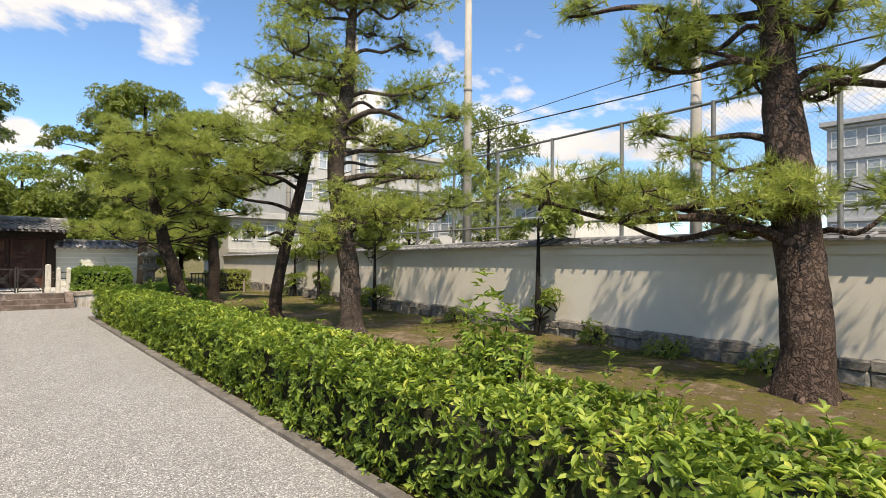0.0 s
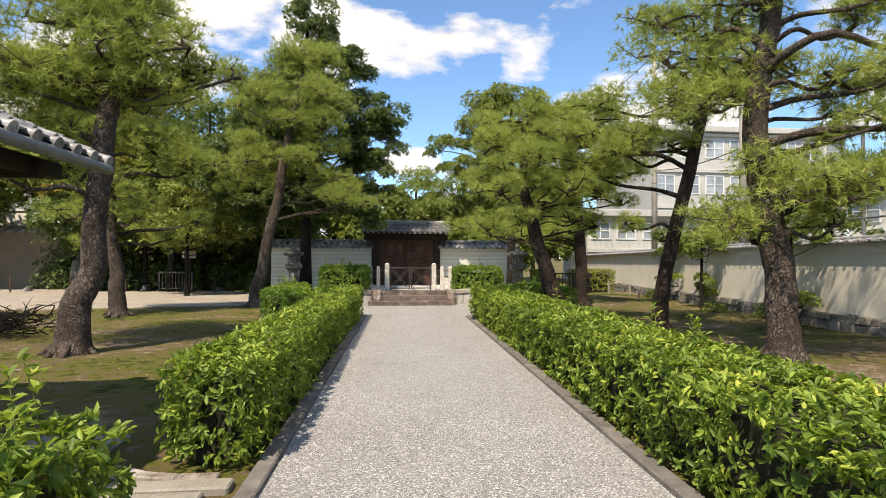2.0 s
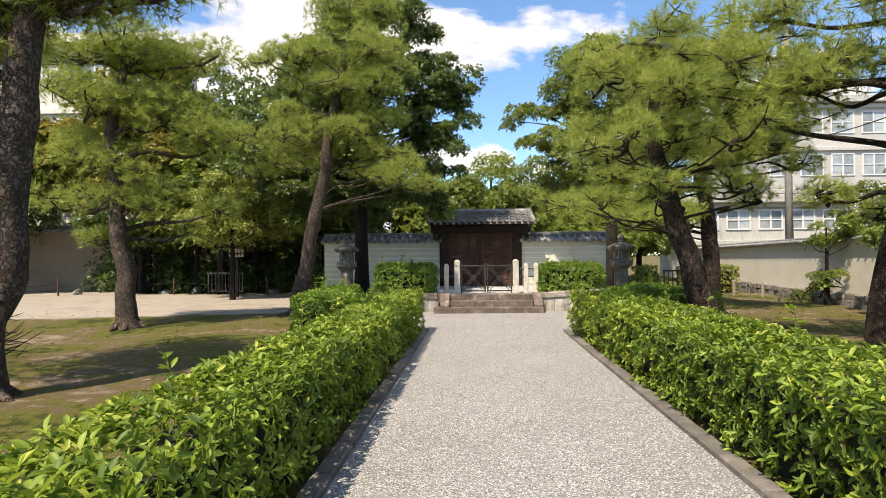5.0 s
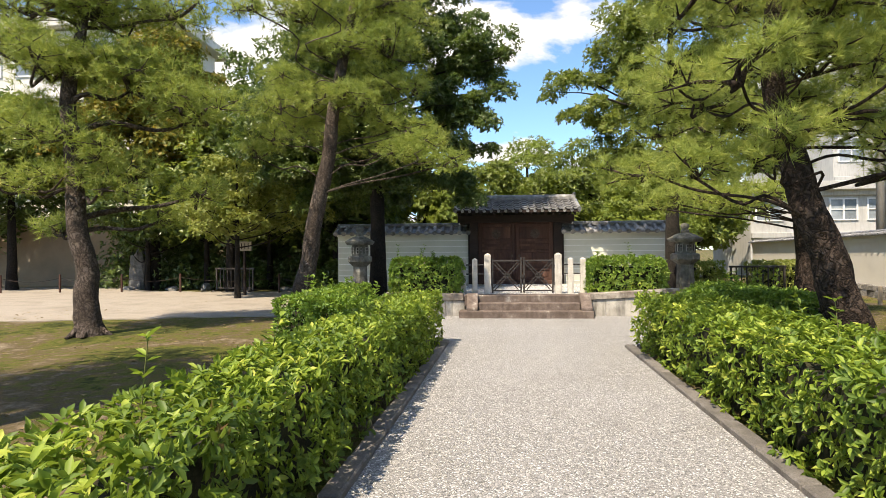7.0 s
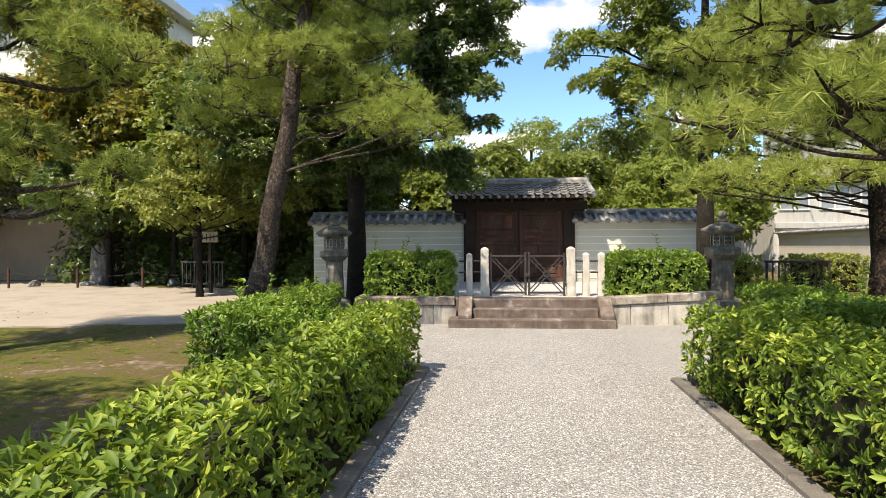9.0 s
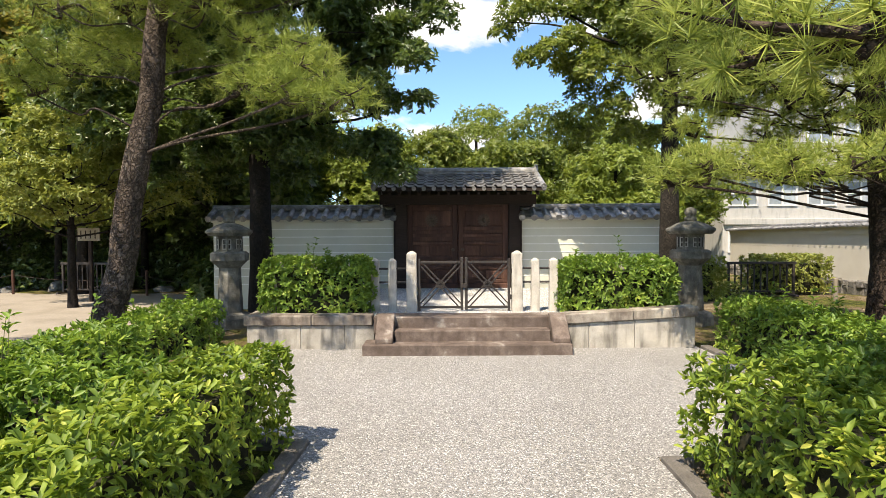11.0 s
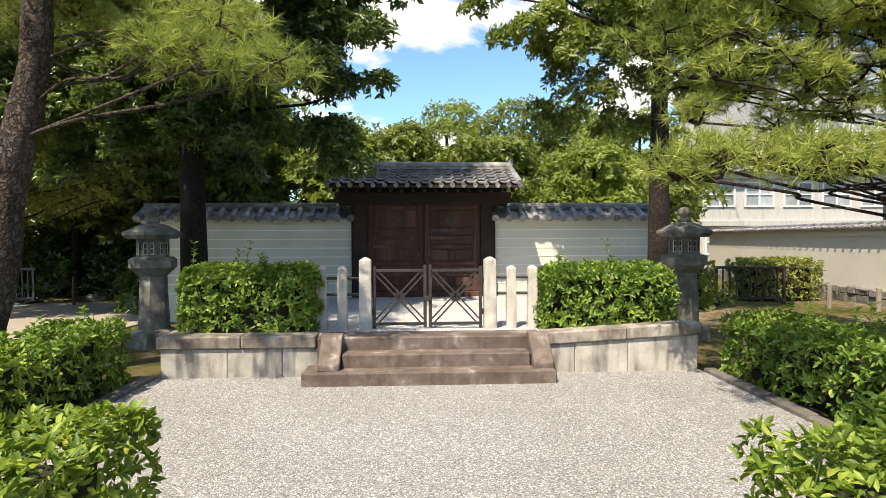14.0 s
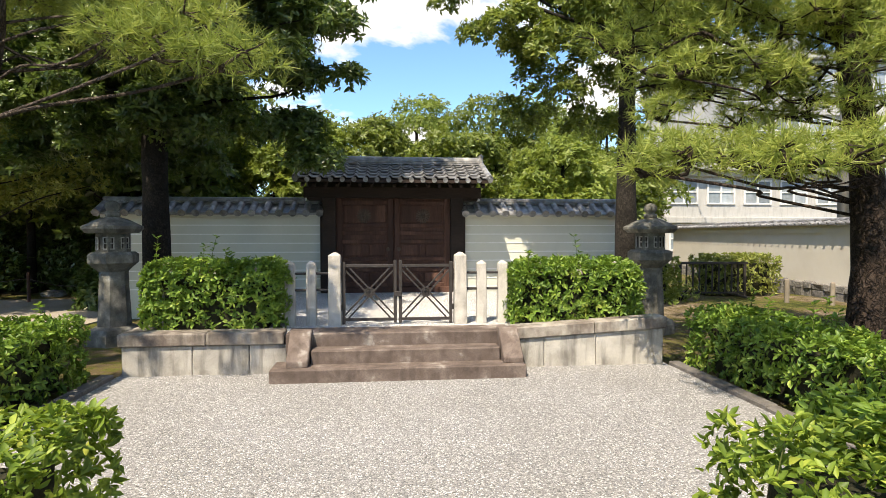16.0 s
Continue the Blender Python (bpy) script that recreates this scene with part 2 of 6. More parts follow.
BRONZE = surface("dull_bronze", [(0.3, (0.045, 0.033, 0.026)), (0.7, (0.11, 0.08, 0.06))], 12, 0.5, 0.3, 120, metal=0.3)
POSTS = surface("pale_granite_post", [(0.3, (0.42, 0.39, 0.34)), (0.5, (0.60, 0.56, 0.50)), (0.7, (0.70, 0.66, 0.60))], 6, 0.85, 0.5, 170, vary=0.12, speck=0.35, streak=0.4)
CONCRETE = surface("utility_pole_concrete", [(0.3, (0.36, 0.34, 0.30)), (0.7, (0.46, 0.43, 0.39))], 3, 0.9, 0.2, 90, streak=0.15)
ZINC = surface("galvanised_steel", [(0.3, (0.16, 0.17, 0.17)), (0.7, (0.26, 0.27, 0.27))], 8, 0.55, 0.2, metal=0.4)
FACADE = surface("painted_concrete_facade", [(0.3, (0.62, 0.60, 0.55)), (0.7, (0.72, 0.70, 0.65))], 0.6, 0.9, 0.1, 20, streak=0.15, speck=0.1)
DULLFACADE = surface("weathered_concrete_facade", [(0.3, (0.42, 0.42, 0.40)), (0.7, (0.52, 0.51, 0.49))], 0.6, 0.9, 0.1, 20, streak=0.2, speck=0.1)
GREYFACADE = surface("grey_apartment_facade", [(0.3, (0.33, 0.34, 0.36)), (0.7, (0.40, 0.41, 0.43))], 0.6, 0.9, 0.1, 20, streak=0.15, speck=0.1)
GLASS = surface("dark_window_glass", [(0.3, (0.20, 0.24, 0.27)), (0.7, (0.42, 0.46, 0.49))], 0.7, 0.08, 0.02, 5, spec=0.6, vary=0.5)
FRAME = surface("pale_window_frame", [(0.3, (0.70, 0.70, 0.70)), (0.7, (0.78, 0.78, 0.78))], 3, 0.5, 0.05)
PAVING = surface("grey_worn_concrete", [(0.3, (0.20, 0.185, 0.155)), (0.55, (0.29, 0.27, 0.235)), (0.75, (0.36, 0.34, 0.30))], 2.5, 0.9, 0.5, 70, vary=0.15, speck=0.35)
SIGNWOOD = surface("greyed_sign_board", [(0.3, (0.30, 0.26, 0.20)), (0.7, (0.44, 0.39, 0.31))], 5, 0.85, 0.3, 60, stretch=(1, 1, 0.2))
STAKE = surface("greyed_stake_wood", [(0.3, (0.20, 0.17, 0.13)), (0.7, (0.36, 0.31, 0.25))], 8, 0.9, 0.5, 60, stretch=(1, 1, 0.2))
SHOOT = surface("green_shoot_stems", [(0.35, (0.10, 0.11, 0.03)), (0.6, (0.17, 0.19, 0.05))], 30, 0.8, 0.3, 90)
# near-black brown-green that stands in for the shade deep inside a hedge
INNERSHADE = surface("hedge_inner_shade", [(0.35, (0.014, 0.016, 0.008)), (0.6, (0.035, 0.033, 0.016))], 30, 0.95, 0.6, 90)
PINEBARK = bark("pine_bark", (0.055, 0.042, 0.036), (0.135, 0.105, 0.088), (0.26, 0.215, 0.185))
REDBARK = bark("red_pine_bark", (0.055, 0.038, 0.032), (0.13, 0.092, 0.075), (0.23, 0.17, 0.14), 6.0, 0.5)
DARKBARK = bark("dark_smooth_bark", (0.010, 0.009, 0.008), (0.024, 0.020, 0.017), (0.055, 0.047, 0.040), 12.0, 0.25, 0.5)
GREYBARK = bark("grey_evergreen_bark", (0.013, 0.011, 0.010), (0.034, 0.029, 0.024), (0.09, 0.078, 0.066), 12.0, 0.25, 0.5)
DARKPINE = bark("dark_pine_bark", (0.026, 0.020, 0.017), (0.068, 0.048, 0.038), (0.13, 0.10, 0.082), 7.0, 0.4)
PINE = foliage("pine_needles", [(0.0, (0.085, 0.12, 0.028)), (0.33, (0.215, 0.285, 0.06)), (0.62, (0.37, 0.43, 0.095)), (0.9, (0.54, 0.56, 0.16)), (1.0, (0.50, 0.42, 0.12))], 0.5, 0.42, (0.30, 0.36, 0.06), 0.35)
HEDGE = foliage("hedge_leaves", [(0.0, (0.13, 0.065, 0.035)), (0.08, (0.042, 0.085, 0.018)), (0.41, (0.125, 0.20, 0.03)), (0.70, (0.285, 0.38, 0.057)), (1.0, (0.56, 0.56, 0.11))], 0.5, 0.38, (0.36, 0.48, 0.05), 0.35, 1.3)
DEEPHEDGE = foliage("deep_green_hedge_leaves", [(0.0, (0.09, 0.06, 0.03)), (0.05, (0.038, 0.082, 0.018)), (0.4, (0.108, 0.195, 0.030)), (0.72, (0.23, 0.345, 0.052)), (1.0, (0.46, 0.51, 0.10))], 0.46, 0.36, (0.30, 0.46, 0.05), 0.4, 1.3)
OAK = foliage("broad_leaves", [(0.0, (0.05, 0.076, 0.019)), (0.45, (0.125, 0.175, 0.032)), (0.8, (0.23, 0.275, 0.05)), (1.0, (0.37, 0.39, 0.08))], 0.38, 0.40, (0.31, 0.38, 0.05), 0.5)
# darker copy of OAK: deep green with the crowns' inner shade put in
SHADEOAK = foliage("shaded_evergreen_leaves", [(0.0, (0.026, 0.046, 0.014)), (0.45, (0.068, 0.110, 0.027)), (0.8, (0.14, 0.19, 0.042)), (1.0, (0.26, 0.30, 0.07))], 0.33, 0.34, (0.22, 0.32, 0.05), 0.5)
LIGHTLEAF = foliage("light_broad_leaves", [(0.0, (0.075, 0.115, 0.024)), (0.5, (0.185, 0.255, 0.048)), (1.0, (0.36, 0.41, 0.095))], 0.42, 0.44, (0.42, 0.48, 0.07), 0.4)
GOLDLEAF = foliage("yellow_green_leaves", [(0.0, (0.09, 0.13, 0.025)), (0.5, (0.23, 0.275, 0.06)), (1.0, (0.40, 0.42, 0.12))], 0.42, 0.35, (0.45, 0.45, 0.06), 0.4)
MAPLE = foliage("turning_maple_leaves", [(0.0, (0.05, 0.075, 0.018)), (0.45, (0.125, 0.165, 0.028)), (0.72, (0.27, 0.22, 0.033)), (1.0, (0.42, 0.21, 0.03))], 0.5, 0.35, (0.45, 0.34, 0.05), 0.3, 0.5)


# ---- building helpers ----
def part(name, bm, material, parent=None, label="", smooth=False):
    me = bpy.data.meshes.new(name)
    bm.to_mesh(me)
    bm.free()
    if smooth:
        me.shade_smooth()
    me.materials.append(material)
    ob = new(name, me)
    ob.parent = parent
    return tagged(ob, label)


def empty(name, m=None):
    ob = new(name)
    if m is not None:
        ob.matrix_basis = m
    ob.empty_display_size = 0.2
    return ob


def piece(name, me, parent, m):
    ob = new(name, me)
    ob.parent = parent
    ob.matrix_basis = m
    return ob


def mesh_of(bm, name, material, smooth=False):
    me = bpy.data.meshes.new(name)
    bm.to_mesh(me)
    bm.free()
    if smooth:
        me.shade_smooth()
    me.materials.append(material)
    return me


def box(bm, x0, x1, y0, y1, z0, z1, bevel=0.0, m=None):
    g = bmesh.ops.create_cube(bm, size=1.0, matrix=Matrix.Translation(((x0 + x1) / 2, (y0 + y1) / 2, (z0 + z1) / 2)) @ Matrix.Diagonal((x1 - x0, y1 - y0, z1 - z0, 1)))
    vs = g["verts"]
    if bevel:
        es = list({e for v in vs for e in v.link_edges})
        r = bmesh.ops.bevel(bm, geom=es, offset=bevel, segments=1, affect="EDGES", profile=0.5)
        vs = list({v for f in r["faces"] for v in f.verts} | {v for v in vs if v.is_valid})
    if m is not None:
        bmesh.ops.transform(bm, matrix=m, verts=vs)
    return bm


def one_box(x0, x1, y0, y1, z0, z1, bevel=0.006, m=None):
    return box(bmesh.new(), x0, x1, y0, y1, z0, z1, bevel, m)


def lathe(bm, profile, sides, turn=0.0):
    """A turned shape from (radius, height) pairs."""
    rings = []
    for r, z in profile:
        rings.append([bm.verts.new((r * math.cos(turn + 2 * math.pi * i / sides), r * math.sin(turn + 2 * math.pi * i / sides), z)) for i in range(sides)])
    for a, b in zip(rings, rings[1:]):
        for i in range(sides):
            bm.faces.new((a[i], a[(i + 1) % sides], b[(i + 1) % sides], b[i]))
    bm.faces.new(rings[0][::-1])
    bm.faces.new(rings[-1])
    return bm


def rough_up(bm, amount, scale, cuts=0):
    if cuts:
        bmesh.ops.subdivide_edges(bm, edges=bm.edges[:], cuts=cuts, use_grid_fill=True)
    for v in bm.verts:
        v.co += noise.noise_vector(v.co * scale) * amount
    return bm


def quick_mesh(name, verts, faces, material, smooth=False):
    me = bpy.data.meshes.new(name)
    v, f = np.asarray(verts, dtype=np.float32), np.asarray(faces, dtype=np.int32)
    me.vertices.add(len(v))
    me.vertices.foreach_set("co", v.ravel())
    me.loops.add(f.size)
    me.loops.foreach_set("vertex_index", f.ravel())
    me.polygons.add(len(f))
    me.polygons.foreach_set("loop_start", np.arange(len(f), dtype=np.int32) * f.shape[1])
    me.update(calc_edges=True)
    me.validate()
    if smooth:
        me.shade_smooth()
    me.materials.append(material)
    return me


def unit(a):
    return a / np.maximum(np.linalg.norm(a, axis=-1, keepdims=True), 1e-9)


def across(a, rng):
    """Unit vectors square to each of a, at random turns."""
    r = rng.normal(size=a.shape)
    return unit(r - a * np.sum(r * a, axis=-1, keepdims=True))


def leaf_geometry(c, d, u, length, width, fold=0.22, full=False):
    """Folded pointed leaves from their stems c along d, with u as their upper side."""
    s = np.cross(d, u)
    L, W = length[:, None], width[:, None]
    n = len(c)
    tip = c + d * L - u * L * 0.12
    if not full:
        r, l = c + d * L * 0.48 + s * W / 2 + u * W * fold, c + d * L * 0.48 - s * W / 2 + u * W * fold
        v = np.stack([c, r, tip, l], 1).reshape(-1, 3)
        k = np.arange(n)[:, None] * 4
        return v, np.concatenate([k + np.array([[0, 1, 2]]), k + np.array([[0, 2, 3]])])
    r1, l1 = c + d * L * 0.32 + s * W * 0.42 + u * W * fold, c + d * L * 0.32 - s * W * 0.42 + u * W * fold
    r2, l2 = c + d * L * 0.66 + s * W * 0.46 + u * W * fold * 0.9, c + d * L * 0.66 - s * W * 0.46 + u * W * fold * 0.9
    v = np.stack([c, r1, r2, tip, l2, l1], 1).reshape(-1, 3)
    k = np.arange(n)[:, None] * 6
    return v, np.concatenate([k + np.array([t]) for t in ((0, 1, 2), (0, 2, 3), (0, 3, 4), (0, 4, 5))])


def rosettes(p, axis, count, length, width, rng, low=45, high=85, full=False):
    """Whorls of leaves round shoots at p that point along axis."""
    p, axis = np.repeat(p, count, 0), np.repeat(axis, count, 0)
    th = np.radians(rng.uniform(low, high, len(p)))[:, None]
    q = across(axis, rng)
    d = axis * np.cos(th) + q * np.sin(th)
    u = unit(axis * np.sin(th) - q * np.cos(th) + rng.normal(size=d.shape) * 0.18)
    k = rng.uniform(0.65, 1.15, len(p))
    return leaf_geometry(p + rng.normal(size=p.shape) * length * 0.12, d, u, length * k, width * k, full=full)


class Geo:
    """Gathers tubes into one mesh."""

    def __init__(self):
        self.v, self.f, self.n = [], [], 0

    def add(self, v, f):
        self.v.append(v)
        self.f.append(np.asarray(f) + self.n)
        self.n += len(v)

    def tube(self, pts, radii, sides=6, lumpy=0.0):
        pts = np.asarray(pts, dtype=float)
        tang = unit(np.gradient(pts, axis=0))
        ref = np.array([1.0, 0.13, 0.07]) if abs(tang[0][2]) > 0.6 else np.array([0.1, 0.05, 1.0])
        a = unit(np.cross(tang, ref))
        b = np.cross(tang, a)
        ang = np.linspace(0, 2 * np.pi, sides, endpoint=False)
        ring = a[:, None, :] * np.cos(ang)[None, :, None] + b[:, None, :] * np.sin(ang)[None, :, None]
        r = np.asarray(radii, dtype=float)[:, None, None] * np.ones((1, sides, 1))
        v = (pts[:, None, :] + ring * r).reshape(-1, 3)
        if lumpy:
            mid = np.repeat(pts, sides, 0)
            for i in range(len(v)):
                k = 1 + lumpy * noise.noise(Vector(v[i]) * 3.1) + lumpy * 0.6 * noise.noise(Vector(v[i]) * 9.0)
                v[i] = mid[i] + (v[i] - mid[i]) * k
        rows = len(pts)
        i, j = np.meshgrid(np.arange(rows - 1), np.arange(sides), indexing="ij")
        p0, p1 = i * sides + j, i * sides + (j + 1) % sides
        q0, q1 = p0 + sides, p1 + sides
        f = np.concatenate([np.stack([p0, p1, q1], -1).reshape(-1, 3), np.stack([p0, q1, q0], -1).reshape(-1, 3)])
        self.add(v, f)

    def build(self, name, material, parent, smooth=True, label=""):
        ob = new(name, quick_mesh(name, np.concatenate(self.v), np.concatenate(self.f), material, smooth))
        ob.parent = parent
        return tagged(ob, label)


def bend(points, n):
    """A smooth line through a few points."""
    p = np.asarray(points, dtype=float)
    t = np.linspace(0, len(p) - 1, n)
    i = np.clip(t.astype(int), 0, len(p) - 2)
    f = (t - i)[:, None]
    g = np.gradient(p, axis=0)
    h0, h1, h2, h3 = 2 * f**3 - 3 * f**2 + 1, f**3 - 2 * f**2 + f, -2 * f**3 + 3 * f**2, f**3 - f**2
    return h0 * p[i] + h1 * g[i] + h2 * p[i + 1] + h3 * g[i + 1]


# ---- trees ----
def tufts(p, axis, needles, length, width, rng, low=18, high=92):
    """Brushes of pine needles, each needle one thin blade."""
    n = len(p) * needles
    p, axis = np.repeat(p, needles, 0), np.repeat(axis, needles, 0)
    th = np.radians(rng.uniform(low, high, n))[:, None]
    q = across(axis, rng)
    d = axis * np.cos(th) + q * np.sin(th)
    L = (length * rng.uniform(0.65, 1.1, n))[:, None]
    s = across(d, rng) * width
    p = p - axis * (length * 0.15 * rng.uniform(0, 1, n))[:, None]
    v = np.stack([p - s / 2, p + s / 2, p + d * L], 1).reshape(-1, 3)
    return v, np.arange(n * 3).reshape(-1, 3)


def pine_pad(geo_leaf, geo_wood, centre, r, rng, needles, length, width, dense):
    """One cloud of a clipped pine: twigs below, needle brushes on its domed upper side."""
    subs = max(4, int(7 * min(r, 1.3)))
    for i in range(subs):
        a, k = rng.uniform(0, 2 * np.pi), rng.uniform(0.15, 0.78) * r if i else 0.0
        sr = r * rng.uniform(0.36, 0.58)
        c = centre + np.array([k * np.cos(a), k * np.sin(a), rng.uniform(-0.22, 0.16) * r - 0.10 * k])
        n = int(dense * 105 * sr * sr + 7)
        rho, phi = np.sqrt(rng.uniform(0, 1, n)), rng.uniform(0, 2 * np.pi, n)
        z = np.sqrt(np.maximum(0, 1 - rho**2)) * sr * 0.62 * rng.uniform(0.1, 1.05, n) - 0.10 * sr * rho
        out = np.stack([rho * np.cos(phi), rho * np.sin(phi), np.zeros(n)], 1)
        p = c + out * sr + np.stack([np.zeros(n), np.zeros(n), z], 1)
        ax = unit(out * 0.75 + np.array([0, 0, 0.75]) + rng.normal(size=p.shape) * 0.42)
        low = rng.uniform(0, 1, n) < 0.42
        p[low, 2] -= sr * (0.30 + 0.25 * rng.uniform(0, 1, int(low.sum())))
        ax[low] = unit(out[low] + rng.normal(size=(int(low.sum()), 3)) * 0.4 - np.array([0, 0, 0.15]))
        geo_leaf.add(*tufts(p, ax, needles, length, width, rng))
        hub = centre - np.array([0, 0, 0.25 * r])
        mid = (hub + c) / 2 + rng.normal(size=3) * 0.10 * r - np.array([0, 0, 0.05 * r])
        geo_wood.tube(bend([hub, mid, c - np.array([0, 0, 0.1 * sr])], 6), np.linspace(0.028, 0.012, 6) * min(1.3, 0.6 + r * 0.6), 5)
        for j in range(5):
            e = p[rng.integers(0, n)]
            geo_wood.tube(np.stack([c - np.array([0, 0, 0.12 * sr]), (c + e) / 2 - np.array([0, 0, 0.08 * sr]), e]), [0.011, 0.008, 0.004], 4)


def pine(base, trunk, radii, pads, seed, label, needles=17, length=0.17, width=0.0066, dense=1.0, barkmat=None, flare=1.35, limb=1.0, inner_of=99):
    """A garden pine: trunk through points above its base, a crooked limb to each cloud of needles. pads: (dx, dy, height, radius)."""
    rng = np.random.default_rng(seed)
    tree = tagged(empty("pine_tree", pose(base[0], base[1], 0)), label, "tree", "clipped garden pines")
    rows = 34
    line = bend([(0, 0, -0.1)] + list(trunk), rows)
    rad = 0.86 * np.interp(np.linspace(0, 1, rows), np.linspace(0, 1, len(radii)), radii)
    rad[:4] *= np.array([flare, 1 + (flare - 1) * 0.6, 1 + (flare - 1) * 0.25, 1.03])
    line += np.stack([np.sin(np.arange(rows) * 0.7 + seed) * 0.02, np.cos(np.arange(rows) * 0.6 + seed) * 0.02, np.zeros(rows)], 1)
    wood = Geo()
    wood.tube(line, rad, 18, 0.13)
    for i in range(6):
        a = i * 1.05 + rng.uniform(-0.3, 0.3)
        e = np.array([math.cos(a), math.sin(a), 0]) * rad[2] * rng.uniform(1.45, 1.95)
        wood.tube(bend([(0, 0, 0.30), (e[0] * 0.45, e[1] * 0.45, 0.10), (e[0], e[1], -0.04)], 6), np.linspace(rad[2] * 0.5, 0.03, 6), 7, 0.1)
    b = barkmat or PINEBARK
    wood.build("trunk", b, tree)
    leaves = Geo()
    top = line[-1][2]
    # lesser clouds closer in to the trunk
    inner = []
    for dx, dy, z, r in pads[:inner_of:2]:
        k = rng.uniform(0.35, 0.6)
        zz = z + rng.uniform(-0.55, 0.25)
        ax, ay = np.interp(zz, line[:, 2], line[:, 0]), np.interp(zz, line[:, 2], line[:, 1])
        a = rng.uniform(-0.9, 0.9)
        ex, ey = dx - ax, dy - ay
        inner.append((ax + k * (ex * math.cos(a) - ey * math.sin(a)), ay + k * (ex * math.sin(a) + ey * math.cos(a)), max(zz, 1.9), r * 0.7))
    pads = list(pads) + inner
    for dx, dy, z, r in pads:
        limbs, r = Geo(), r * 1.3
        c = np.array([dx, dy, z])
        reach = math.hypot(dx - np.interp(z, line[:, 2], line[:, 0]), dy - np.interp(z, line[:, 2], line[:, 1]))
        za = min(top * 0.985, max(0.9, z - 0.22 * r - min(0.30 * reach, 0.5) + rng.uniform(-0.1, 0.15)))
        k = int(np.argmin(np.abs(line[:, 2] - za)))
        s, e = line[k], c - np.array([0, 0, 0.25 * r])
        w = e - s
        side = np.array([-w[1], w[0], 0]) * rng.uniform(-0.22, 0.22)
        pts = [s, s + w * 0.3 + side + np.array([0, 0, 0.06 + rng.uniform(-0.05, 0.1)]), s + w * 0.68 - side * 0.7 - np.array([0, 0, rng.uniform(0.0, 0.14)]), e]
        thick = limb * min(rad[k] * 0.45, 0.02 + 0.018 * reach + 0.010 * r)
        limbs.tube(bend(pts, 12), np.linspace(thick, min(thick * 0.8, 0.022), 12), 7, 0.12)
        pine_pad(leaves, limbs, c, r, rng, int(needles * 0.8), length, width * 1.75, dense * 1.75)
        limbs.build("branch", b, tree)
    tagged(leaves.build("crown", PINE, tree, smooth=False), kind="stuff")
    return tree


def leafy_clump(geo, c, r, rng, n, count, length, width, flat=0.75, droop=0.0):
    q = unit(rng.normal(size=(n, 3)))
    q[:, 2] = np.where(q[:, 2] < -0.35, -q[:, 2], q[:, 2])
    k = rng.uniform(0.55, 1.05, n)[:, None]
    p = c + q * np.array([r, r, r * flat]) * k
    ax = unit(q + np.array([0, 0, 0.45 - droop]) + rng.normal(size=q.shape) * 0.35)
    geo.add(*rosettes(p, ax, count, length, width, rng))


def broad_tree(base, height, crown, seed, label, material, clumps=60, n=34, count=5, length=0.13, width=0.055, trunk_r=0.18, lean=(0, 0), group="", name="tree", barkmat=None, low_fork=0.0, clump_r=(0.55, 1.0), forks=9):
    """A broad-leaved tree. crown: (dx, dy, z, rx, ry, rz) bodies, filled with clumps of leaves to an uneven outline."""
    rng = np.random.default_rng(seed)
    tree = tagged(empty(name, pose(base[0], base[1], 0)), label, "tree", group)
    wood, leaves = Geo(), Geo()
    line = bend([(0, 0, -0.1), (lean[0] * 0.3, lean[1] * 0.3, height * 0.33), (lean[0] * 0.75, lean[1] * 0.75, height * 0.66), (lean[0], lean[1], height * 0.9)], 22)
    rad = np.interp(np.linspace(0, 1, 22), [0, 0.08, 1], [trunk_r * 1.3, trunk_r, trunk_r * 0.22])
    wood.tube(line, rad, 12, 0.10)
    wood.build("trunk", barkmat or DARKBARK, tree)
    total = sum(b[3] * b[4] * b[5] for b in crown)
    for dx, dy, z, rx, ry, rz in crown:
        m = max(5, int(clumps * rx * ry * rz / total))
        for i in range(m):
            q = unit(rng.normal(size=3)) * rng.uniform(0.35, 1.0) ** 0.5
            c = np.array([dx, dy, z]) + q * np.array([rx, ry, rz])
            r = rng.uniform(*clump_r) * min(1.0, 0.45 + 0.3 * min(rx, rz))
            leafy_clump(leaves, c, r, rng, n, count, length, width)
            if i < forks and z > low_fork:
                k = int(np.clip(np.searchsorted(line[:, 2], c[2] - 0.25 * np.linalg.norm(c[:2] - line[10][:2]) - 0.3), 3, 20))
                s, w = line[k], c - line[k]
                limbs = Geo()
                limbs.tube(bend([s, s + w * 0.35 + rng.normal(size=3) * 0.12, s + w * 0.7 + rng.normal(size=3) * 0.15, c], 9), np.linspace(min(0.045, rad[k] * 0.35), 0.008, 9), 6, 0.08)
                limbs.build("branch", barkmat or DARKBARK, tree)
    tagged(leaves.build("crown", material, tree, smooth=False), kind="stuff")
    return tree


